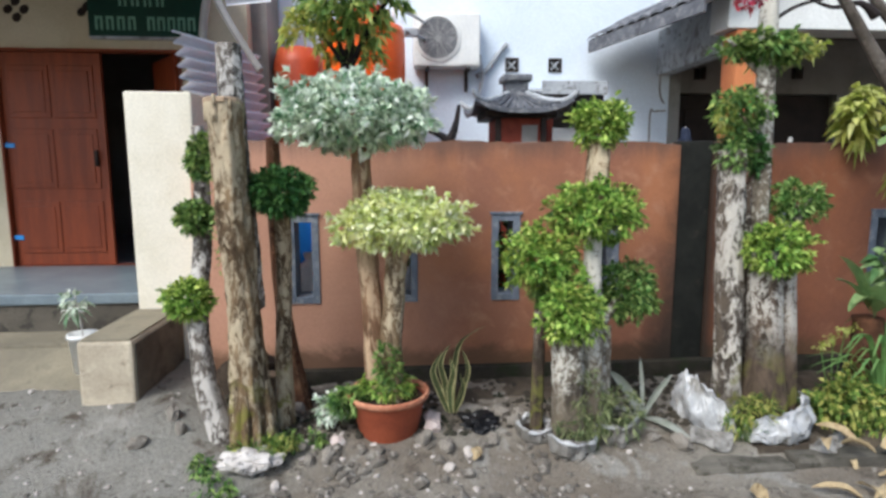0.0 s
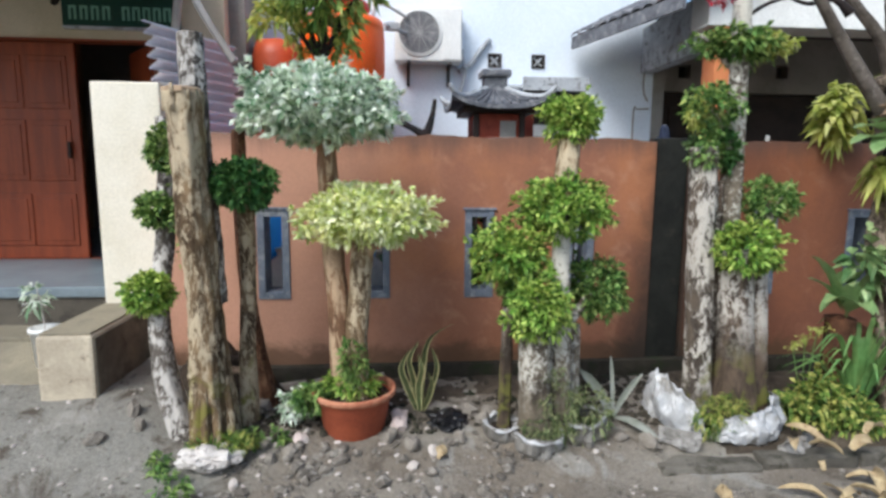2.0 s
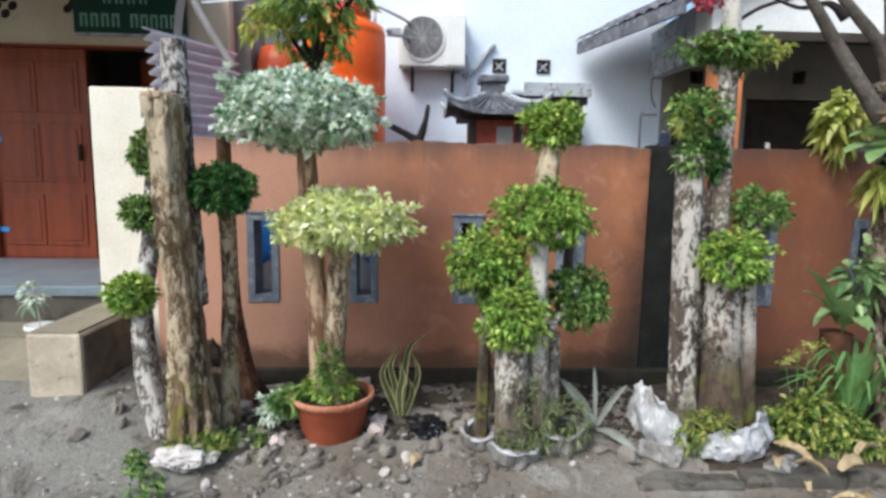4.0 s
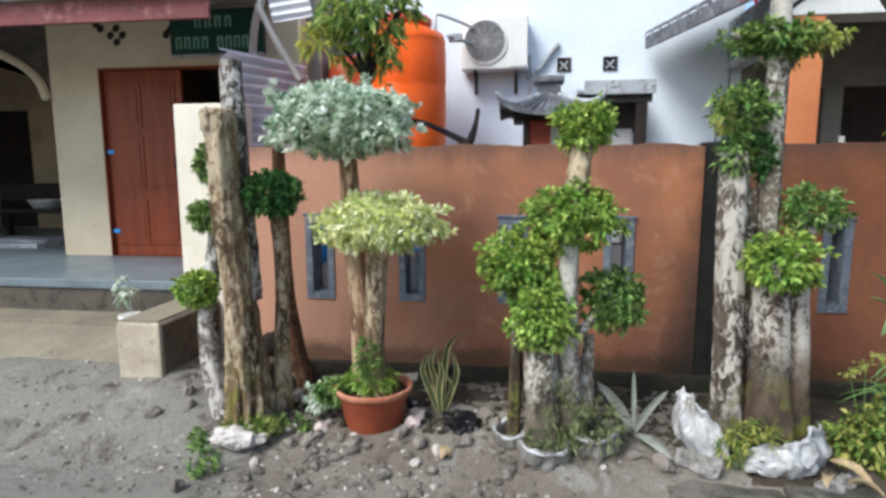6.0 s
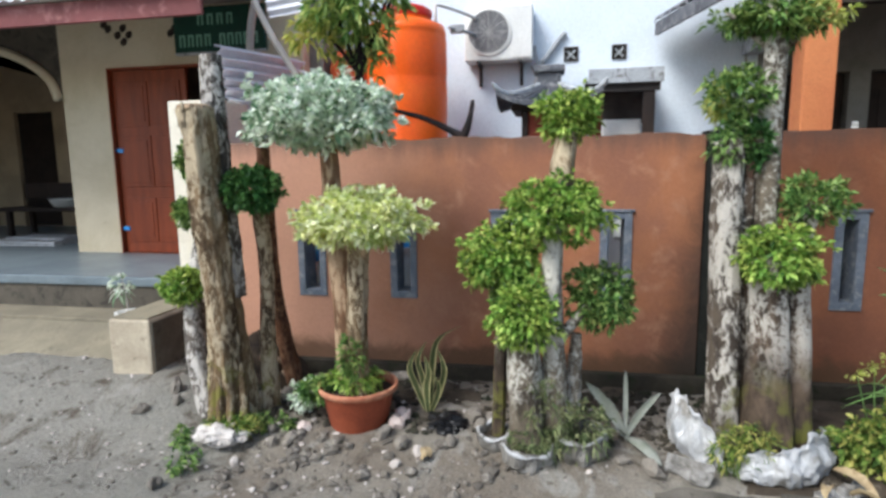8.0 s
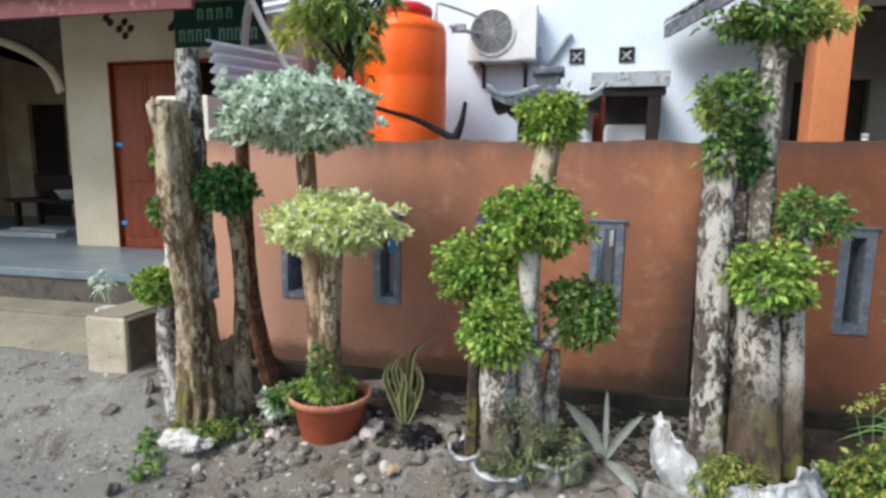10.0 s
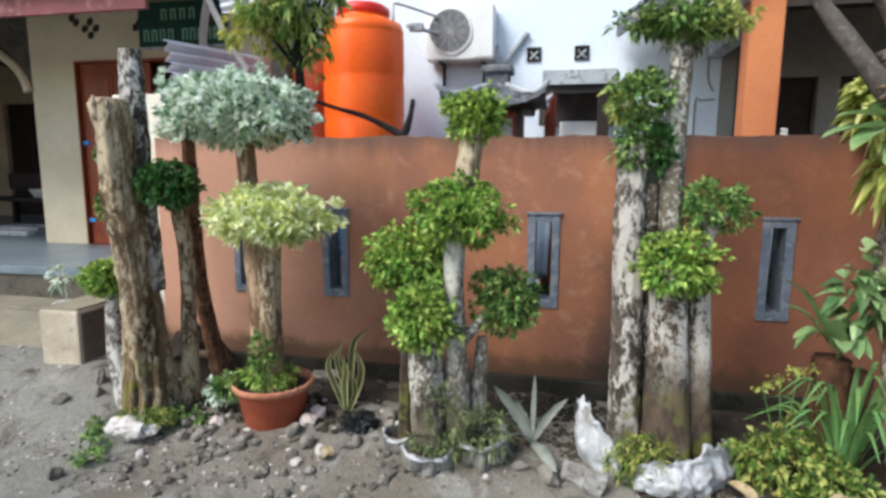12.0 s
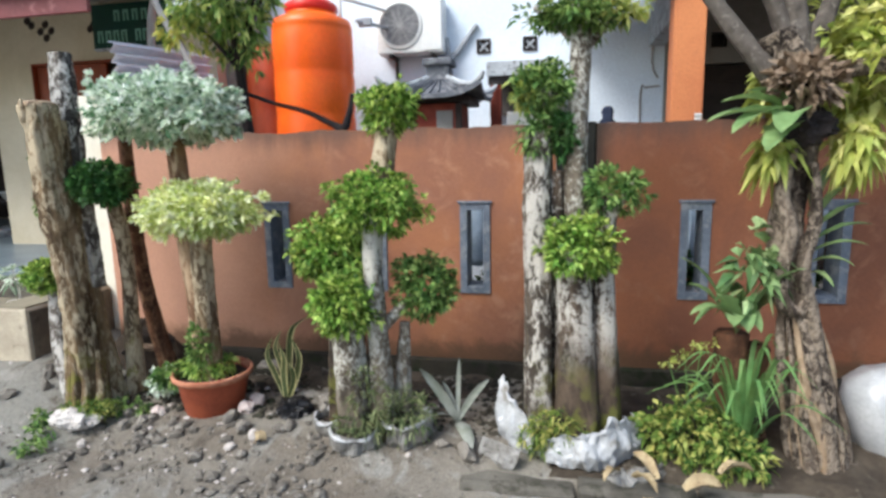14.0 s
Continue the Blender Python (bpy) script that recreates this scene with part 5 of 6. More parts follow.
limb("trunk", [(1.93, 2.97, 0.03), (1.915, 2.97, 0.9), (1.91, 2.96, 1.65), (1.925, 3.0, 2.3), (1.935, 3.04, 2.95)], [0.085, 0.072, 0.06, 0.052, 0.05], M_BARK_C, td, "tall pale trunk", rough=0.14, seg=24)
limb("trunk", [(1.96, 2.80, 0.03), (1.945, 2.82, 0.4), (1.92, 2.84, 0.8), (1.905, 2.86, 1.2)], [0.14, 0.118, 0.098, 0.088], M_BARK_D, td, "thick front trunk", flare=0.15, rough=0.18, seg=34)
limb("trunk", [(2.115, 2.86, 0.03), (2.08, 2.86, 0.6), (2.06, 2.87, 1.05), (2.085, 2.87, 1.48)], [0.085, 0.07, 0.056, 0.03], M_BARK_D, td, rough=0.16)
limb("trunk", [(1.82, 2.91, 0.03), (1.815, 2.93, 0.8), (1.81, 2.95, 1.6)], [0.05, 0.045, 0.04], M_BARK_D, td, "thin inner stem", rough=0.18)
crown("leaf_clump", (1.935, 2.79, 1.225), (0.195, 0.175, 0.165), 400, 0.045, 0.021, L_BALL, td, seed=41, lump=0.22)
crown("leaf_clump", (2.10, 2.87, 1.50), (0.165, 0.14, 0.13), 190, 0.045, 0.018, L_TREE, td, seed=42, lump=0.28)
crown("leaf_clump", (1.74, 2.93, 2.04), (0.17, 0.13, 0.13), 170, 0.046, 0.02, L_TREE, td, seed=43, lump=0.3)
crown("leaf_clump", (1.76, 2.98, 1.83), (0.12, 0.09, 0.12), 90, 0.05, 0.02, L_BIG, td, seed=44, lump=0.35, k=5)
crown("leaf_clump", (1.84, 2.90, 1.80), (0.07, 0.06, 0.14), 60, 0.045, 0.018, L_DEEP, td, seed=45, lump=0.3)
crown("crown", (1.93, 2.99, 2.40), (0.21, 0.18, 0.11), 230, 0.052, 0.021, L_TREE, td, "loose uneven upper crown", seed=46, lump=0.35, bend=0.35)
crown("crown_tip", (2.10, 2.99, 2.41), (0.15, 0.12, 0.07), 70, 0.05, 0.02, L_LEMON, td, "lighter tips of the crown", seed=47, lump=0.4)
crown("hanging_growth", (1.70, 2.86, 1.80), (0.10, 0.06, 0.13), 80, 0.042, 0.016, L_TREE, td, "leafy shoots hanging over the sawn top", seed=91, lump=0.4, k=4, bend=0.6)
crown("hanging_growth", (1.64, 2.92, 2.0), (0.08, 0.07, 0.10), 40, 0.045, 0.018, L_LEMON, td, seed=92, lump=0.4, k=4, bend=0.6)
crown("crown_tip", (1.73, 2.98, 2.40), (0.12, 0.10, 0.07), 50, 0.05, 0.018, L_TREE, td, seed=48, lump=0.4, k=4)
for a, b in (((1.935, 3.03, 2.2), (2.15, 3.0, 2.46)), ((1.93, 3.04, 2.25), (1.68, 3.0, 2.45)), ((1.90, 2.98, 1.85), (1.75, 2.95, 2.02)), ((2.09, 2.86, 1.35), (2.2, 2.86, 1.56))):
    limb("branch", [a, b], [0.022, 0.01], M_BARK_D, td, seg=8)
crown("red_blossom", (1.73, 2.93, 2.66), (0.10, 0.08, 0.07), 30, 0.035, 0.025, L_RED, td, "small red blossoms above the crown", seed=90, k=4)
limb("bare_twig", [(1.95, 3.06, 2.55), (2.12, 3.05, 2.66), (2.35, 3.04, 2.72), (2.62, 3.03, 2.78)], [0.014, 0.011, 0.008, 0.005], M_BRANCH, td, seg=7)
gr = crown("grass_tuft", (1.82, 2.70, 0.23), (0.19, 0.07, 0.13), 130, 0.048, 0.011, L_BUSH, None, seed=49, bend=0.5)
tagged(gr, "bright green weeds between the trunks", "weeds", kind="stuff")


def sheet_bag(name, pts, width, material, label, seed):
    """A crumpled plastic sheet draped along a line, folded and creased."""
    path, _ = smooth_path(pts, [1.0] * len(pts), 0.018)
    n, verts, faces = 16, [], []
    for i, p in enumerate(path):
        d = (path[min(i + 1, len(path) - 1)] - path[max(i - 1, 0)]).normalized()
        s = d.cross(Vector((0.3, -1, 0.35))).normalized()
        for k in range(n + 1):
            u = k / n - 0.5
            q = p + s * (u * width * (0.8 + 0.35 * noise.noise(Vector((i * 0.09, seed, 0)))))
            w = Vector((q.x * 9 + seed, q.y * 9, q.z * 9))
            q = q + Vector((noise.noise(w), noise.noise(w + Vector((5, 0, 0))) - 0.6 * math.cos(u * 3), noise.noise(w + Vector((0, 9, 0))))) * 0.03
            q = q + Vector((0, -1, 0.3)) * (0.016 * abs(noise.noise(w * 2.2)) + 0.012 * abs(noise.noise(w * 5.5)))
            verts.append(q)
    for i in range(len(path) - 1):
        for k in range(n):
            a = i * (n + 1) + k
            faces.append((a, a + 1, a + n + 2, a + n + 1))
    ob = raw(name, verts, faces, material)
    mod = ob.modifiers.new("thickness", "SOLIDIFY")
    mod.thickness = 0.004
    return tagged(ob, label, "plastic sheet", "plastic sheets")


def torn_bag(centre, r0, a0, a1, low, high, material, label, seed, peak=0.5):
    """A torn, pleated plastic bag that leans in towards part of a trunk foot."""
    n, m, verts, faces = 110, 24, [], []
    for i in range(n + 1):
        u = i / n
        a = radians(a0 + (a1 - a0) * u)
        rise_ = math.sin(0.5 * math.pi * (u / peak if u < peak else (1 - u) / (1 - peak)))
        h = (low + (high - low) * rise_ ** 0.8) * (0.95 + 0.18 * noise.noise(Vector((u * 4, seed, 0))) + 0.13 * noise.noise(Vector((u * 17, seed, 4))))
        for j in range(m + 1):
            w = j / m
            r = r0 + 0.035 - 0.07 * w + 0.045 * math.sin(w * 3.1) + 0.16 * max(0.0, w - 0.7)
            p = Vector((centre[0] + r * math.cos(a), centre[1] + r * math.sin(a), centre[2] + h * (w - 0.5 * max(0.0, w - 0.75)) + 0.025 * noise.noise(Vector((a * 4, w * 4, seed)))))
            c = Vector((a * 6 + w * 1.5 + seed, w * 1.2, seed))
            fold = 0.022 * noise.noise(c * 0.5) + 0.026 * abs(noise.noise(c)) + 0.02 * abs(noise.noise(c * 2.4 + Vector((w * 3, 0, 0)))) + 0.006 * noise.noise(Vector((a * 30, w * 14, seed)))
            fold += 0.045 * noise.voronoi(Vector((a * 2.6 + 0.8 * w, w * 2.2 - 0.5 * a, seed)))[0][0] - 0.02 + 0.018 * noise.voronoi(Vector((a * 6 - w, w * 5 + a, seed + 3)))[0][0]
            verts.append(p + Vector((math.cos(a), math.sin(a), 0.2)) * (fold - 0.015))
    for i in range(n):
        for j in range(m):
            q = i * (m + 1) + j
            faces.append((q, q + 1, q + m + 2, q + m + 1))
    ob = raw("plastic_bag", verts, faces, material, smooth=True)
    mod = ob.modifiers.new("thickness", "SOLIDIFY")
    mod.thickness = 0.003
    return tagged(ob, label, "plastic bag", "plastic bags")


torn_bag((1.80, 3.00, 0.09), 0.255, 252, 148, 0.10, 0.40, M_BAG, "torn white plastic bag standing against a mottled trunk", 1.3, 0.55)
torn_bag((1.96, 2.93, 0.085), 0.26, 222, 376, 0.07, 0.29, M_BAG, "crumpled white plastic bag round a trunk foot", 4.4, 0.68)
torn_bag((2.14, 2.80, 0.04), 0.20, 255, 345, 0.07, 0.12, M_BAGDIRT, "dirty grey plastic bag slumped at the kerb", 7.9)
sheet_bag("plastic_sheet", [(1.42, 2.72, 0.12), (1.52, 2.66, 0.12), (1.62, 2.63, 0.11)], 0.12, M_BAGDIRT, "flat dirty plastic scrap on the soil", 2.2)

# ---- gnarled tree with aerial roots ----
te = thing("gnarled_tree", (3.1, 2.95, 0.05), "gnarled tree with rope-like aerial roots and ferns", "tree")
limb("trunk", [(3.16, 2.98, 0.0), (3.12, 2.98, 0.45), (3.05, 2.98, 0.8), (2.97, 2.98, 1.08), (2.95, 2.98, 1.4), (2.97, 2.98, 1.75), (2.93, 2.97, 2.05), (2.86, 2.97, 2.25)], [0.07, 0.066, 0.075, 0.08, 0.074, 0.08, 0.10, 0.085], M_BARK_E, te, rough=0.32, grain=7, seg=36, step=0.025, flare=0.2)
limb("limb", [(2.92, 2.96, 1.97), (2.74, 2.95, 2.14), (2.50, 2.95, 2.46), (2.34, 2.95, 2.68), (2.15, 2.95, 2.90)], [0.07, 0.045, 0.031, 0.026, 0.023], M_LIMB, te, rough=0.22)
limb("limb", [(2.92, 2.97, 2.10), (2.80, 2.96, 2.41), (2.54, 2.95, 2.68), (2.36, 2.95, 2.90)], [0.05, 0.034, 0.026, 0.023], M_LIMB, te, rough=0.2, seed=4)
limb("limb", [(2.93, 2.97, 2.05), (2.92, 2.97, 2.3), (2.86, 2.98, 2.6), (2.84, 3.0, 2.9)], [0.085, 0.05, 0.042, 0.038], M_LIMB, te, rough=0.2)
limb("limb", [(2.95, 2.97, 2.08), (3.05, 2.98, 2.3), (3.12, 3.0, 2.6)], [0.065, 0.04, 0.027], M_LIMB, te, rough=0.2)
limb("limb", [(2.98, 2.95, 2.0), (3.18, 2.92, 2.06), (3.4, 2.9, 2.04)], [0.06, 0.04, 0.025], M_BARK_E, te, rough=0.2)
limb("limb", [(2.55, 2.94, 2.58), (2.45, 2.95, 2.66), (2.3, 2.98, 2.64), (2.1, 3.0, 2.72)], [0.03, 0.018, 0.012, 0.007], M_BRANCH, te, seg=8)
rs = np.random.default_rng(5)
for k in range(24):
    a = -1.2 + 2.4 * k / 23 + rs.uniform(-0.1, 0.1)
    x0, z0 = 3.03 + 0.07 * math.sin(a) + rs.uniform(-0.03, 0.03), rs.uniform(0.62, 0.95)
    x1 = 3.15 + 0.13 * math.sin(a) + rs.uniform(-0.03, 0.03)
    y0, y1 = 2.98 - 0.11 * math.cos(a), 2.98 - 0.19 * math.cos(a)
    pts = [(x0, y0, z0), (x0 + 0.35 * (x1 - x0) + rs.uniform(-0.06, 0.06), (y0 + y1) / 2 - 0.02, z0 * 0.68), (x0 + 0.7 * (x1 - x0) + rs.uniform(-0.06, 0.06), y1, z0 * 0.36), (x1, y1 - 0.03, 0.02)]
    r = rs.uniform(0.012, 0.026)
    limb("aerial_root", pts, [r * 0.6, r, r * 1.1, r * 1.4], M_BARK_E if k % 3 else M_CUT, te, seg=9, rough=0.35)
limb("stump", [(2.76, 2.99, 0.05), (2.74, 2.99, 0.4), (2.73, 2.99, 0.74)], [0.085, 0.075, 0.085], M_STUMP, te, "short brown stump under the ferns", rough=0.25)
limb("stump", [(2.88, 3.0, 0.05), (2.84, 2.99, 0.4), (2.86, 2.98, 0.68)], [0.08, 0.07, 0.06], M_STUMP, te, rough=0.25)
limb("looping_root", [(2.93, 2.88, 1.70), (2.885, 2.87, 1.48), (2.93, 2.86, 1.28), (2.90, 2.86, 1.08), (2.92, 2.85, 0.93), (3.0, 2.86, 0.90), (3.05, 2.88, 1.02)], [0.02, 0.032, 0.034, 0.034, 0.036, 0.03, 0.02], M_BARK_E, te, "smooth grey looping root", seg=14, rough=0.2)
limb("looping_root", [(3.02, 2.90, 1.62), (3.04, 2.88, 1.35), (3.0, 2.87, 1.12), (3.06, 2.86, 0.85), (3.12, 2.84, 0.5)], [0.02, 0.028, 0.03, 0.03, 0.03], M_BARK_E, te, seg=12, rough=0.3, seed=3)
# dark lump in place of the shaded hollow under the nest
mass = bmesh.new()
bmesh.ops.create_icosphere(mass, subdivisions=4, radius=1)
for q in mass.verts:
    n_ = 1 + 0.35 * noise.noise(q.co * 2.2) + 0.2 * noise.noise(q.co * 6)
    q.co = Vector((2.99 + 0.12 * q.co.x * n_, 2.93 + 0.09 * q.co.y * n_, 1.79 + 0.09 * q.co.z * n_))
part("hollow_shade", mass, M_BRANCH, te, "dark lump added for the shaded hollow under the nest")
crown("dead_leaf_nest", (2.94, 2.86, 2.01), (0.165, 0.13, 0.12), 120, 0.085, 0.045, M_NEST, te, "nest of curled dead leaves", seed=51, k=3, bend=0.2)
crown("lemon_foliage", (3.28, 3.1, 2.15), (0.24, 0.25, 0.40), 170, 0.12, 0.045, L_LEMON, te, "drooping yellow-green foliage", seed=52, k=5, bend=0.5, lump=0.35)
crown("lemon_foliage", (3.12, 3.66, 2.1), (0.15, 0.13, 0.24), 60, 0.13, 0.06, L_LEMON, te, seed=53, k=5, bend=0.6, lump=0.3)
crown("lemon_foliage", (2.86, 2.92, 1.68), (0.10, 0.07, 0.10), 22, 0.12, 0.042, L_LEMON, te, seed=54, k=5, bend=0.9)
crown("lemon_foliage", (3.22, 2.92, 1.70), (0.11, 0.08, 0.14), 26, 0.12, 0.042, L_LEMON, te, seed=58, k=5, bend=0.9)


def big_leaf(root, tip, width, lift, parent, name="big_leaf", material=None):
    """A broad leaf with a stalk, lobed and drooping."""
    a, b = Vector(root), Vector(tip)
    d = b - a
    s = d.cross(Vector((0, 0, 1))).normalized()
    verts, faces, n = [], [], 9
    for i in range(n + 1):
        u = i / n
        p = a + d * u + Vector((0, 0, lift * math.sin(math.pi * u * 0.9)))
        w = width * math.sin(math.pi * min(1, u * 0.93 + 0.07)) ** 0.7 * (0.86 + 0.14 * math.cos(u * 22)) if u > 0.18 else 0.006
        for k in (-1, -0.5, 0, 0.5, 1):
            verts.append(p + s * (k * w / 2) + Vector((0, 0, abs(k) * w * 0.16)))
    for i in range(n):
        for k in range(4):
            q = i * 5 + k
            faces.append((q, q + 1, q + 6, q + 5))
    return raw(name, verts, faces, material or L_BIG, parent, smooth=True)


ep = thing("climbing_plant", (2.85, 2.9, 1.75), "broad-leaved climber clinging to the gnarled trunk", "plant")
for root, tip, w, l in (((2.92, 2.90, 1.82), (2.50, 2.78, 1.80), 0.17, 0.06), ((2.92, 2.90, 1.84), (2.60, 2.72, 1.74), 0.18, 0.07), ((2.90, 2.90, 1.86), (2.58, 2.86, 1.90), 0.16, 0.05),
                        ((2.93, 2.89, 1.80), (2.74, 2.68, 1.66), 0.17, 0.05), ((2.93, 2.88, 1.84), (2.78, 2.64, 1.74), 0.18, 0.06), ((2.92, 2.92, 1.88), (2.70, 2.90, 1.96), 0.15, 0.03)):
    big_leaf(root, tip, w, l, ep)
fp = thing("fern", (2.75, 2.93, 0.75), "broad green fern on a stump beside the gnarled trunk", "fern")
for k in range(13):
    a = math.radians(-200 + k * 19 + rs.uniform(-8, 8))
    r = rs.uniform(0.22, 0.34)
    big_leaf((2.74, 2.95, 0.74 + 0.02 * (k % 4)), (2.74 + r * math.cos(a), 2.95 + r * 0.8 * math.sin(a), 0.80 + rs.uniform(-0.05, 0.34)), rs.uniform(0.09, 0.14), rs.uniform(0.06, 0.13), fp, "frond")
crown("frond_growth", (2.80, 2.90, 1.08), (0.14, 0.10, 0.24), 26, 0.12, 0.06, L_BIG, fp, seed=55, k=4, bend=0.5)
fq = thing("fern", (3.08, 2.95, 1.1), "light green fern behind the gnarled trunk", "fern")
for k in range(7):
    a = math.radians(-70 + k * 22)
    big_leaf((3.05, 3.0, 1.05 + 0.05 * k), (3.05 + 0.3 * math.cos(a), 3.0 + 0.12 * math.sin(a), 1.0 + 0.10 * k), 0.075, 0.05, fq, "frond")

# ---- low plants in the bed ----
bu = thing("bush", (2.64, 2.86, 0.1), "low yellow-variegated bush at the kerb", "bush")
crown("leaves", (2.50, 2.82, 0.23), (0.27, 0.16, 0.19), 330, 0.05, 0.024, L_BUSH, bu, seed=56, lump=0.35, bend=0.4)
crown("low_leaves", (2.70, 2.72, 0.16), (0.20, 0.10, 0.11), 120, 0.048, 0.022, L_BUSH, bu, seed=57, lump=0.35, bend=0.4)
for k in range(9):
    a = k * 0.7
    limb("stem", [(2.62, 2.86, 0.08), (2.62 + 0.12 * math.cos(a), 2.86 + 0.08 * math.sin(a), 0.22), (2.62 + 0.25 * math.cos(a), 2.86 + 0.15 * math.sin(a), 0.36)], [0.007, 0.005, 0.003], M_BRANCH, bu, seg=5)
sp = thing("flowering_weed", (2.55, 3.0, 0.1), "thin weed with small yellow flower heads", "plant")
for x, z in ((2.50, 0.60), (2.58, 0.66), (2.66, 0.68), (2.42, 0.56)):
    limb("stem", [(2.56, 3.0, 0.1), ((2.56 + x) / 2, 3.0, z * 0.6), (x, 2.98, z)], [0.005, 0.004, 0.003], L_BLADE, sp, seg=5)
    crown("flower_head", (x, 2.98, z), (0.05, 0.03, 0.025), 14, 0.025, 0.014, L_LEMON, sp, seed=int(x * 100), k=3)
pd = thing("pandan", (2.88, 2.88, 0.15), "spiky green pandan with arching strap leaves", "plant")
for k in range(52):
    a = rs.uniform(0, 2 * math.pi)
    r, h = rs.uniform(0.14, 0.36), rs.uniform(0.34, 0.64)
    c, s = math.cos(a), math.sin(a)
    v, f, ix = strap([(2.76 + 0.02 * c, 2.84 + 0.02 * s, 0.12), (2.76 + 0.4 * r * c, 2.84 + 0.4 * r * s, 0.12 + 0.65 * h), (2.76 + 0.8 * r * c, 2.84 + 0.75 * r * s, 0.12 + h), (2.76 + 1.35 * r * c, 2.84 + 1.2 * r * s, 0.10 + 0.85 * h)], 0.028)
    raw("blade", v, f, L_BLADE, pd, smooth=True)

sn = thing("snake_plant", (0.045, 3.18, 0.12), "snake plant with cream-edged upright leaves", "plant")
for dx, w, dy, line in ((-0.015, 0.046, 0.0, ((-0.06, 0.13), (-0.095, 0.25), (-0.045, 0.36))), (-0.008, 0.042, 0.02, ((-0.03, 0.16), (-0.055, 0.29), (0.0, 0.40))),
                        (0.0, 0.048, -0.02, ((-0.01, 0.13), (0.01, 0.24), (-0.015, 0.34))), (0.012, 0.048, 0.0, ((0.055, 0.13), (0.085, 0.25), (0.05, 0.37))),
                        (0.008, 0.046, 0.02, ((0.01, 0.24), (0.05, 0.41), (0.19, 0.50))), (0.012, 0.038, -0.03, ((0.045, 0.09), (0.055, 0.16), (0.03, 0.24)))):
    x, y = 0.045 + dx, 3.18 + dy
    v, f, ix = strap([(x, y, 0.10)] + [(x + a * 1.1, y - 0.02 * k, 0.12 + b * 1.15) for k, (a, b) in enumerate(line)], w, twist=0.5 * (1 if dx > 0 else -1), across=(1, 0.25, 0))
    raw("blade", v, f, [L_SNAKE, L_MARGIN], sn, smooth=True, index=ix)
ag = thing("agave", (1.25, 2.98, 0.14), "grey-green agave with broad pointed leaves", "plant")
for tx, ty, tz, w, across in ((1.02, 2.98, 0.44, 0.075, (0.8, 0, 0.6)), (1.25, 3.05, 0.50, 0.035, (1, 0, 0)), (1.44, 2.98, 0.40, 0.055, (0.8, 0, -0.6)), (1.39, 2.64, 0.14, 0.095, (1, 0.4, 0.1)), (1.10, 2.78, 0.22, 0.04, None), (1.13, 3.1, 0.32, 0.04, None)):
    b = Vector((1.25, 2.97, 0.13))
    t_ = Vector((tx, ty, tz))
    m = b.lerp(t_, 0.5) + Vector((0, 0, 0.05))
    v, f, ix = strap([tuple(b), tuple(b.lerp(m, 0.7)), tuple(m.lerp(t_, 0.45)), tuple(t_)], w * 0.85, fold=0.35, across=across)
    raw("leaf", v, f, L_GREY, ag, smooth=True)

sc = thing("white_sack", (3.55, 3.05, 0.1), "plump white woven sack lying by the gnarled tree", "sack")
v, f = lathe([(0.0, 0.0), (0.16, 0.0), (0.20, 0.12), (0.20, 0.34), (0.14, 0.47), (0.0, 0.5)], 30, 0.2, 8.0)
raw("body", [pose(3.62, 3.05, 0.08, 0, -22, 0) @ Vector(p) for p in v], f, M_BAG, sc, smooth=True)

# ---- tree behind the fence with long drooping leaves ----
tm = thing("mango_tree", (-0.72, 4.3, 0.1), "young mango tree with long drooping leaves behind the wall", "tree")
limb("trunk", [(-0.72, 4.35, 0.0), (-0.70, 4.3, 1.2), (-0.68, 4.15, 2.0), (-0.62, 3.95, 2.6), (-0.6, 3.85, 3.1)], [0.06, 0.05, 0.042, 0.03, 0.02], M_BRANCH, tm, rough=0.12)
for b in ((-0.95, 3.8, 2.75), (-0.35, 3.8, 2.85), (-0.85, 3.75, 3.05), (-0.2, 3.85, 3.05)):
    limb("branch", [(-0.64, 4.0, 2.4), tuple((p + q) / 2 for p, q in zip((-0.64, 4.0, 2.5), b)), b], [0.02, 0.014, 0.008], M_BRANCH, tm, seg=8)
crown("crown", (-0.60, 3.82, 2.93), (0.38, 0.32, 0.34), 290, 0.085, 0.030, L_MANGO, tm, "drooping dark green leaves", seed=61, k=6, bend=0.45, lump=0.35)
crown("inner_leaves", (-0.60, 4.0, 2.62), (0.26, 0.18, 0.24), 90, 0.085, 0.03, L_MANGO, tm, "inner leaves", seed=64, k=6, bend=0.5, lump=0.35)
crown("young_leaves", (-0.90, 3.76, 2.66), (0.18, 0.16, 0.17), 45, 0.08, 0.026, L_MANGOY, tm, "yellow-green young leaves", seed=62, k=6, bend=0.45, lump=0.3)
crown("upper_crown", (-0.58, 3.9, 3.38), (0.48, 0.4, 0.3), 190, 0.09, 0.030, L_MANGO, tm, seed=63, k=6, bend=0.45, lump=0.3)

# ---- small pot on the cheek wall and litter ----
wp = thing("small_pot", (-2.37, 3.46, 0.3), "white plastic pot with a spindly seedling", "pot")
v, f = lathe([(0.0, 0.0), (0.065, 0.0), (0.085, 0.25), (0.095, 0.25), (0.095, 0.28), (0.082, 0.28), (0.078, 0.2), (0.0, 0.2)], 28, 0.0, 0, (-2.37, 3.46, 0.345))
raw("body", v, f, M_WHITE, wp, smooth=True)
sd = thing("seedling", (-2.37, 3.46, 0.6), "spindly seedling with a few pale leaves", "plant")
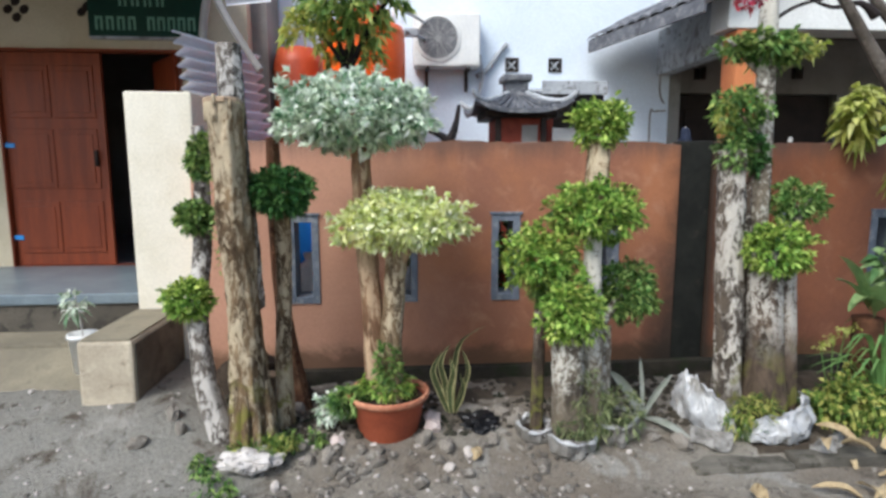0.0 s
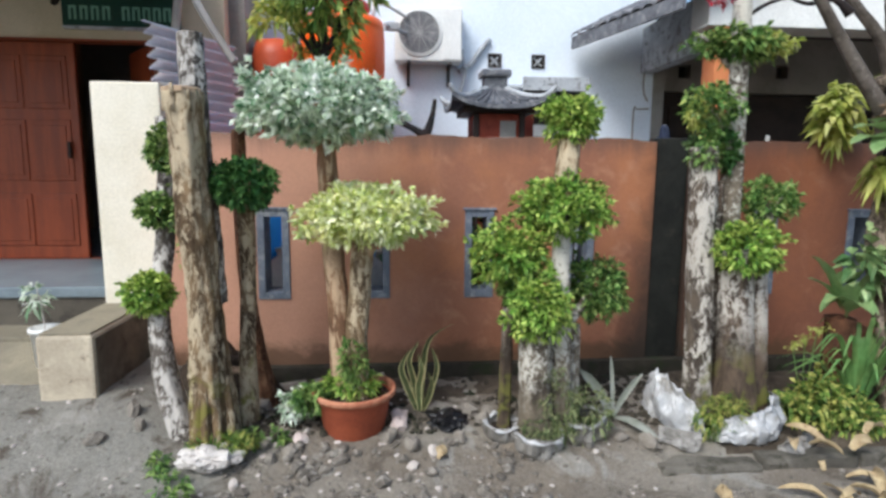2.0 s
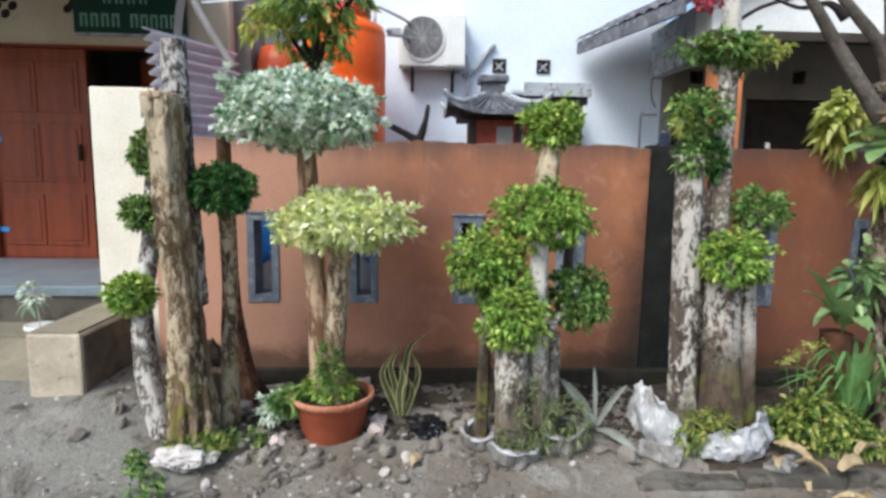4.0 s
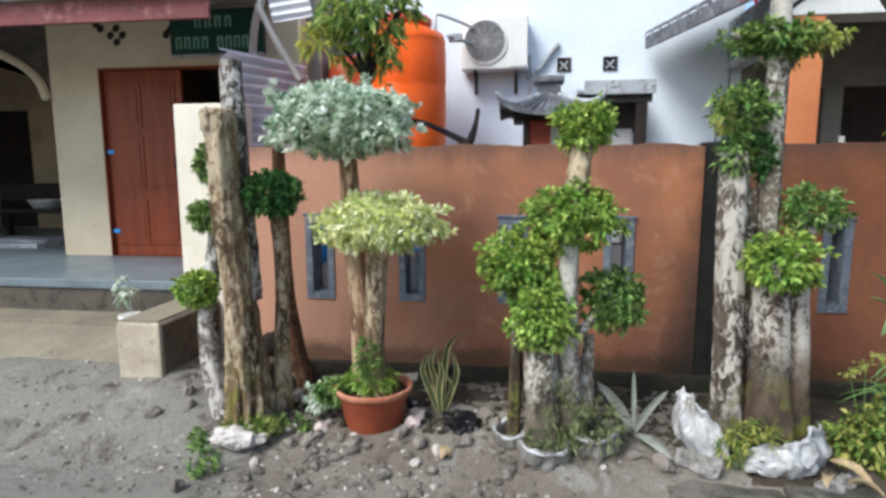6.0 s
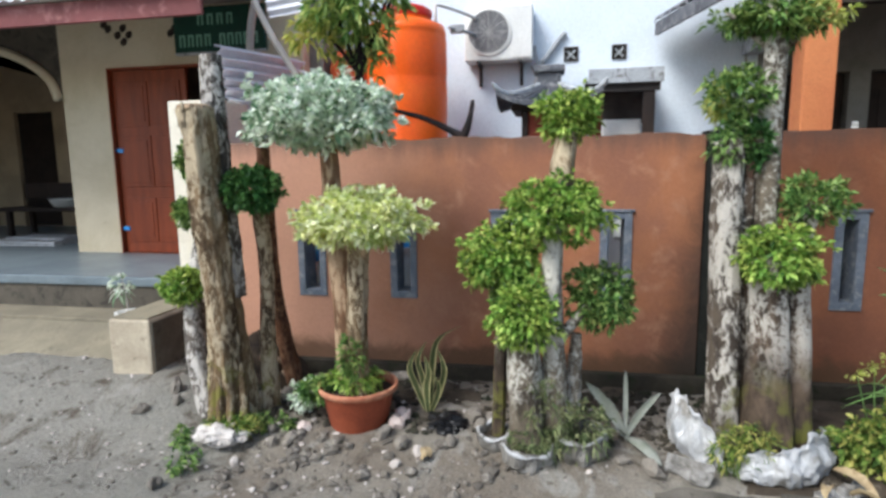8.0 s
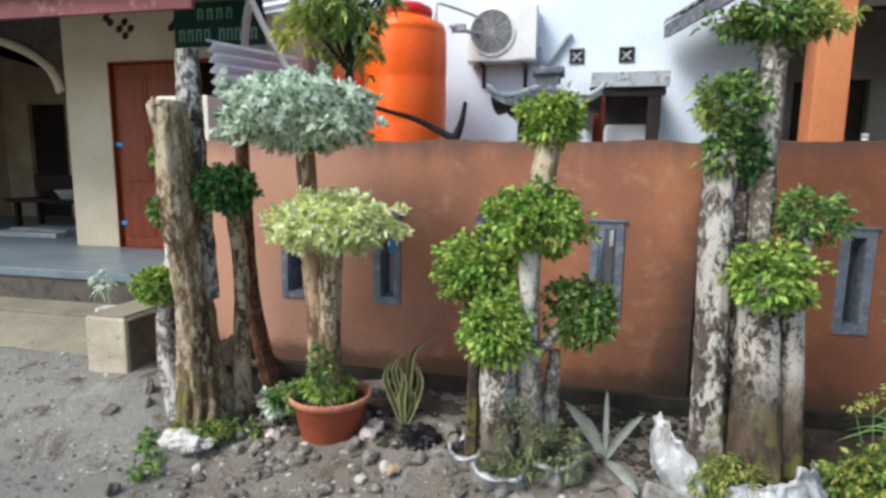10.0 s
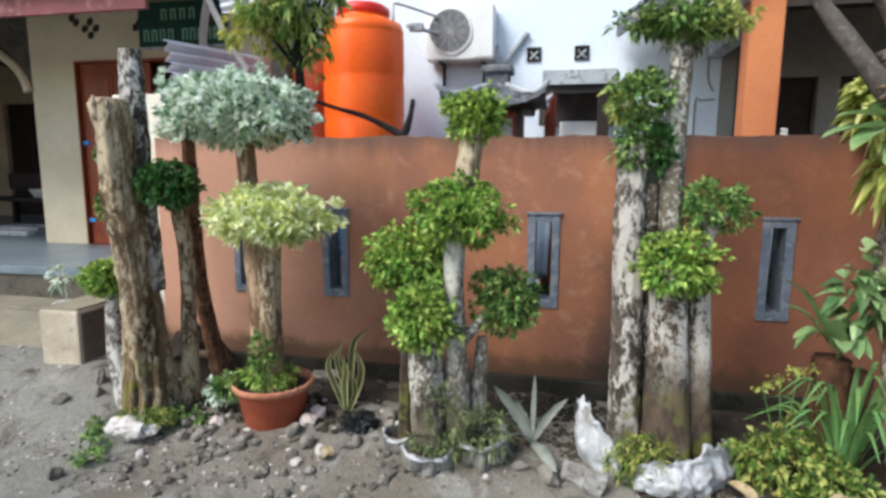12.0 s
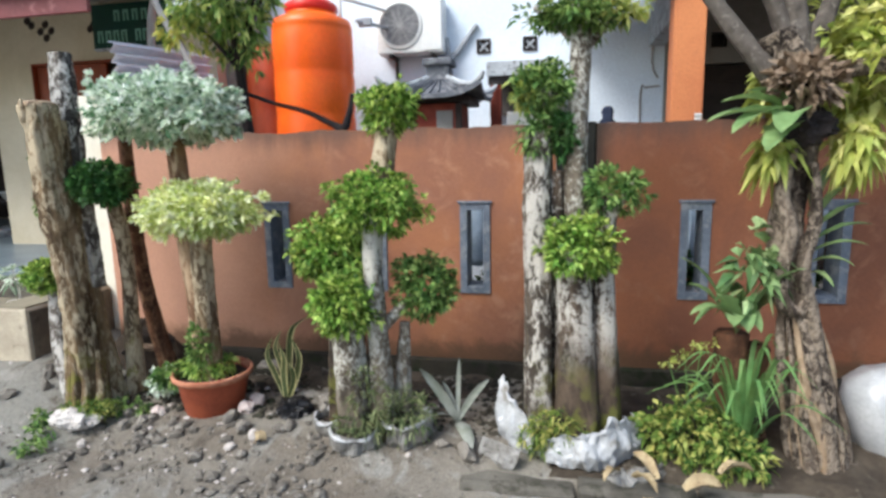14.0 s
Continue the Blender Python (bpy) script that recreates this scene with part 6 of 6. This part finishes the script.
limb("stem", [(-2.37, 3.46, 0.55), (-2.38, 3.46, 0.72), (-2.40, 3.45, 0.92)], [0.006, 0.005, 0.003], M_TIMBER, sd, seg=6)
crown("leaves", (-2.40, 3.45, 0.84), (0.10, 0.08, 0.13), 26, 0.075, 0.02, L_VARIEG, sd, seed=71, k=3, bend=0.5)

wr = thing("white_rock", (-1.11, 2.64, 0.1), "whitewashed weathered rock in front of a trunk", "rock")
b = bmesh.new()
bmesh.ops.create_icosphere(b, subdivisions=4, radius=1)
for q in b.verts:
    n_ = noise.noise(q.co * 2.1) * 0.3 + noise.noise(q.co * 6) * 0.14
    q.co = Vector((-1.10 + q.co.x * 0.165 * (1 + n_), 2.63 + q.co.y * 0.09 * (1 + n_), 0.125 + q.co.z * 0.065 * (1 + n_)))
part("stone", b, M_WROCK, wr)
bb = bmesh.new()
bmesh.ops.create_icosphere(bb, subdivisions=4, radius=1)
for q in bb.verts:
    n_ = noise.noise(q.co * 1.7 + Vector((3, 0, 0))) * 0.5 + noise.noise(q.co * 5) * 0.3
    q.co = Vector((0.20 + q.co.x * 0.13 * (1 + n_), 2.96 + q.co.y * 0.10 * (1 + n_), 0.135 + q.co.z * 0.055 * (1 + n_)))
tagged(part("black_bag", bb, M_BLACK), "crumpled black polythene bag on the soil", "bag")

bx, by = np.linspace(1.62, 5.1, 90), np.linspace(2.59, 3.69, 30)
bv = []
for y in by:
    for x in bx:
        e = min(1.0, (x - 1.62) / 0.35, (5.1 - x) / 0.2, (y - 2.59) / 0.06 + 0.4, (3.69 - y) / 0.06 + 0.4)
        wob = 0.5 + noise.noise(Vector((x * 7, y * 7, 3))) + 0.5 * noise.noise(Vector((x * 19, y * 19, 5)))
        bv.append((x, y, ground_z(x, y) - 0.02 + 0.042 * max(0.0, e) * (0.75 + 0.4 * wob)))
bf = [(j * 90 + i, j * 90 + i + 1, (j + 1) * 90 + i + 1, (j + 1) * 90 + i) for j in range(29) for i in range(89)]
tagged(raw("bed_soil", bv, bf, M_BEDSOIL, smooth=True), "dark crumbly soil in the planted bed behind the kerb", "soil", kind="structure")
# dark soil strip; its colour also carries the shade along the wall foot
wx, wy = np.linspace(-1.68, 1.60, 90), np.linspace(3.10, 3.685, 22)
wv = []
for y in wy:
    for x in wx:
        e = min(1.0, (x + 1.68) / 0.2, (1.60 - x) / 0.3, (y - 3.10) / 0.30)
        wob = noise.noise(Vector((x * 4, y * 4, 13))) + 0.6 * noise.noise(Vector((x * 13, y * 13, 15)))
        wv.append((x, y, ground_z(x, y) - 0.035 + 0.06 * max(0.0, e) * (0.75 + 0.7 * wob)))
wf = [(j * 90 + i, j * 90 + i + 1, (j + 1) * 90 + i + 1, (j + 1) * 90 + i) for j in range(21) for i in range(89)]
tagged(raw("wall_foot_shade_soil", wv, wf, M_BEDSOIL, smooth=True), "dark crumbly soil along the garden wall, wall-foot shade put into its colour", "soil", kind="structure")
kb = thing("kerb", (3.0, 2.53, 0.0), "worn low concrete kerb along the planted bed", "kerb", kind="structure")
x = 1.34
rk = np.random.default_rng(9)
while x < 5.2:
    w = rk.uniform(0.42, 0.62)
    kb_mesh = box(x, x + w - 0.012, 2.46 + rk.uniform(-0.01, 0.01), 2.60, -0.06, min(0.085, 0.045 + 0.04 * (x - 1.34)) + rk.uniform(-0.012, 0.012), 0.022)
    bmesh.ops.subdivide_edges(kb_mesh, edges=kb_mesh.edges[:], cuts=3, use_grid_fill=True)
    for q in kb_mesh.verts:
        q.co += Vector((0.4, 1.0, 1.0)) * (0.014 * noise.noise(q.co * 9) + 0.008 * noise.noise(q.co * 26))
    part("kerb_stone", kb_mesh, M_KERB, kb)
    x += w


def rock_mesh(name, seed, material):
    b = bmesh.new()
    bmesh.ops.create_icosphere(b, subdivisions=2, radius=1)
    for q in b.verts:
        q.co *= 1 + 0.45 * noise.noise(q.co * 1.4 + Vector((seed * 7.3, 0, 0))) + 0.18 * noise.noise(q.co * 4 + Vector((seed, 0, 0)))
    me = bpy.data.meshes.new(name)
    b.to_mesh(me)
    b.free()
    me.materials.append(material)
    return me


greys = [rock_mesh("stone", k, M_STONE) for k in range(5)]
pales = [rock_mesh("chip", k + 20, M_PALE) for k in range(4)]
rr_ = np.random.default_rng(17)
# larger stones that can be told apart
BIG = [(0.35, 3.10, 0.07, 0), (0.48, 3.06, 0.06, 0), (0.26, 2.78, 0.05, 0), (-0.63, 2.80, 0.028, 1), (-0.02, 2.58, 0.035, 1), (-0.05, 2.50, 0.03, 0),
       (-0.85, 2.78, 0.05, 0), (-0.80, 2.66, 0.04, 0), (-0.70, 2.70, 0.045, 0), (-1.62, 2.95, 0.055, 0), (-1.55, 2.85, 0.045, 0), (-0.15, 2.80, 0.06, 0), (-0.02, 2.72, 0.055, 0), (0.10, 2.66, 0.05, 1),
       (1.35, 2.68, 0.07, 0), (1.20, 2.72, 0.045, 0), (-1.25, 2.22, 0.05, 0), (-0.95, 2.5, 0.035, 1), (-0.6, 2.55, 0.04, 0), (0.42, 2.94, 0.06, 0), (-0.75, 3.25, 0.08, 0), (-0.55, 3.3, 0.06, 1), (-0.95, 3.2, 0.07, 0), (-1.75, 2.75, 0.05, 0)]
for x, y, r, p in BIG:
    o = new("stone", (pales if p else greys)[int(rr_.integers(0, 4))])
    o.matrix_basis = Matrix.LocRotScale((x, y, ground_z(x, y) + r * 0.35), Euler(rr_.uniform(0, 6, 3)), (r, r * 0.8, r * 0.62))
    tagged(o, "pale chalky rubble stone on the soil" if p else "grey angular rubble stone on the soil", "stone", "rubble stones")


for x, y, r in ((-0.085, 3.02, 0.058), (-0.10, 2.90, 0.052), (-0.66, 2.80, 0.04)):
    o = new("stone", rock_mesh("pink_stone", int(r * 1000), M_PINK))
    o.matrix_basis = Matrix.LocRotScale((x, y, ground_z(x, y) + r * 0.5), Euler((0.4, 0.2, x * 9)), (r, r * 0.85, r * 0.8))
    tagged(o, "rounded pinkish-white stone beside the flower pot", "stone", "rubble stones")


def scatter(name, n, sizes, material, label, seed, area, cluster):
    """Small stones over the ground, thicker round the planted bed, joined into one mesh."""
    rng = np.random.default_rng(seed)
    base = bmesh.new()
    bmesh.ops.create_icosphere(base, subdivisions=1, radius=1)
    V = np.array([q.co[:] for q in base.verts])
    F = np.array([[q.index for q in g.verts] for g in base.faces])
    base.free()
    vs, fs, c = [], [], 0
    while c < n:
        x, y = rng.uniform(area[0], area[1]), rng.uniform(area[2], area[3])
        keep = 0.5 + 0.5 * noise.noise(Vector((x * 1.7, y * 1.7, seed)))
        if rng.uniform() > keep ** 1.5 * (1.0 if y > 2.3 else cluster):
            continue
        s = rng.uniform(*sizes) * rng.uniform(0.5, 1.0)
        q = V * rng.uniform(0.65, 1.25, V.shape) * np.array([s, s * rng.uniform(0.6, 1), s * rng.uniform(0.4, 0.7)])
        a = rng.uniform(0, 6.28)
        q = q @ np.array([[math.cos(a), -math.sin(a), 0], [math.sin(a), math.cos(a), 0], [0, 0, 1]])
        vs.append(q + np.array([x, y, ground_z(x, y) + s * 0.15]))
        fs.append(F + c * len(V))
        c += 1
    return tagged(raw(name, np.concatenate(vs).tolist(), np.concatenate(fs).tolist(), material), label, "gravel", kind="stuff")


scatter("gravel", 1500, (0.005, 0.026), M_STONE, "loose grey gravel and crumbs of rubble", 3, (-3.4, 3.4, 1.3, 3.66), 0.45)
scatter("lime_chips", 190, (0.006, 0.030), M_PALE, "scattered pale chips of lime and paper", 4, (-2.6, 1.3, 1.6, 3.4), 0.35)
scatter("rubble", 150, (0.014, 0.066), M_STONE, "broken rubble spread before the planted bed", 21, (-1.1, 0.75, 2.2, 2.85), 1.0)
scatter("white_rubble", 40, (0.012, 0.036), M_PALE, "white broken crumbs of plaster on the soil", 22, (-1.0, 0.75, 2.2, 2.95), 1.0)
# dense dark clods deepen the ground tone, shade below the wall in their colour
scatter("shade_clods", 1500, (0.010, 0.045), M_PLINTH, "dark earth clods below the wall, shade put into their colour and number", 8, (-1.45, 2.0, 2.85, 3.68), 1.0)

for k, (x, y, r) in enumerate(((-1.27, 2.50, 0.10), (-1.20, 2.38, 0.08), (-1.36, 2.62, 0.07), (-0.92, 2.78, 0.09), (-0.78, 2.80, 0.07))):
    w = thing("weed", (x, y, ground_z(x, y)), "small green weed rooted in bare soil", "weed", "weeds in the soil")
    crown("leaves", (x, y, ground_z(x, y) + 0.05), (r, r * 0.8, 0.07), 18, 0.05, 0.018, L_TREE, w, seed=80 + k, k=5, bend=0.4)
    limb("stem", [(x, y, ground_z(x, y) - 0.01), (x, y, ground_z(x, y) + 0.06)], [0.005, 0.003], L_BLADE, w, seg=5)
for k, (x, y, a, l) in enumerate(((2.24, 2.42, 70, 0.22), (2.30, 2.50, 110, 0.24), (2.42, 2.44, 20, 0.18), (2.05, 2.16, 150, 0.22), (2.15, 2.10, 95, 0.20), (1.52, 2.14, 80, 0.16), (2.33, 2.36, -30, 0.2), (2.6, 2.56, 15, 0.16), (0.12, 2.62, 30, 0.06), (2.26, 2.20, 200, 0.17), (2.34, 2.14, 130, 0.15), (2.40, 2.22, 60, 0.18), (2.22, 2.06, 20, 0.14), (2.46, 2.10, 165, 0.16), (2.32, 2.04, 80, 0.13), (2.52, 2.20, -20, 0.15), (2.12, 2.52, 240, 0.14), (2.20, 2.48, 300, 0.16))):
    z = ground_z(x, y) + 0.015 + (0.11 if y > 2.43 and x > 1.4 else 0)
    c, s = math.cos(radians(a)), math.sin(radians(a))
    v, f, ix = strap([(x, y, z), (x + c * l * 0.33, y + s * l * 0.33, z + 0.035), (x + c * l * 0.7, y + s * l * 0.7, z + 0.03), (x + c * l, y + s * l, z + 0.01)], 0.045 + 0.012 * (k % 3), fold=0.5 + 0.2 * (k % 4), twist=(-1) ** k * (0.6 + 0.3 * (k % 3)))
    tagged(raw("dry_leaf", v, f, M_DRY, smooth=True), "curled tan dead leaf on the ground", "leaf", "fallen dead leaves")

# ---- dark heap of debris at the foot of the wall ----
hp = thing("debris_heap", (-1.22, 3.48, 0.1), "dark heap of earth and rotten debris at the wall", "heap")
b = bmesh.new()
bmesh.ops.create_grid(b, x_segments=34, y_segments=20, size=1)
for q in b.verts:
    r = min(1.0, math.hypot(q.co.x, q.co.y))
    n_ = noise.noise(Vector((q.co.x * 3, q.co.y * 3, 1))) * 0.35 + noise.noise(Vector((q.co.x * 9, q.co.y * 9, 2))) * 0.2
    x, y = -1.22 + q.co.x * 0.40, 3.47 + q.co.y * 0.20
    q.co = Vector((x, y, ground_z(x, y) - 0.03 + 0.36 * max(0.0, 1 - r ** 1.6) * (1 + n_)))
part("earth", b, M_EARTH, hp)
for k, (x, y, z, a) in enumerate(((-1.10, 3.30, 0.36, 15), (-1.32, 3.32, 0.30, -20), (-0.98, 3.36, 0.22, 30), (-1.20, 3.34, 0.44, 5))):
    part("broken_board", box(-0.10, 0.10, -0.03, 0.03, -0.009, 0.009, 0.003, turn=pose(x, y, z, 20 * (-1) ** k, a, a * 2)), M_DARKWOOD if k % 2 else M_NEST, hp)
for x, y, a in ((-0.84, 3.56, 8), (-0.60, 3.60, -14), (-0.30, 3.62, 4)):
    tagged(part("broken_slab", box(-0.11, 0.11, -0.05, 0.05, -0.012, 0.012, 0.005, turn=pose(x, y, ground_z(x, y) + 0.03, 12, -6, a)), M_STONE), "broken grey slab lying along the wall foot", "slab", "broken slabs")
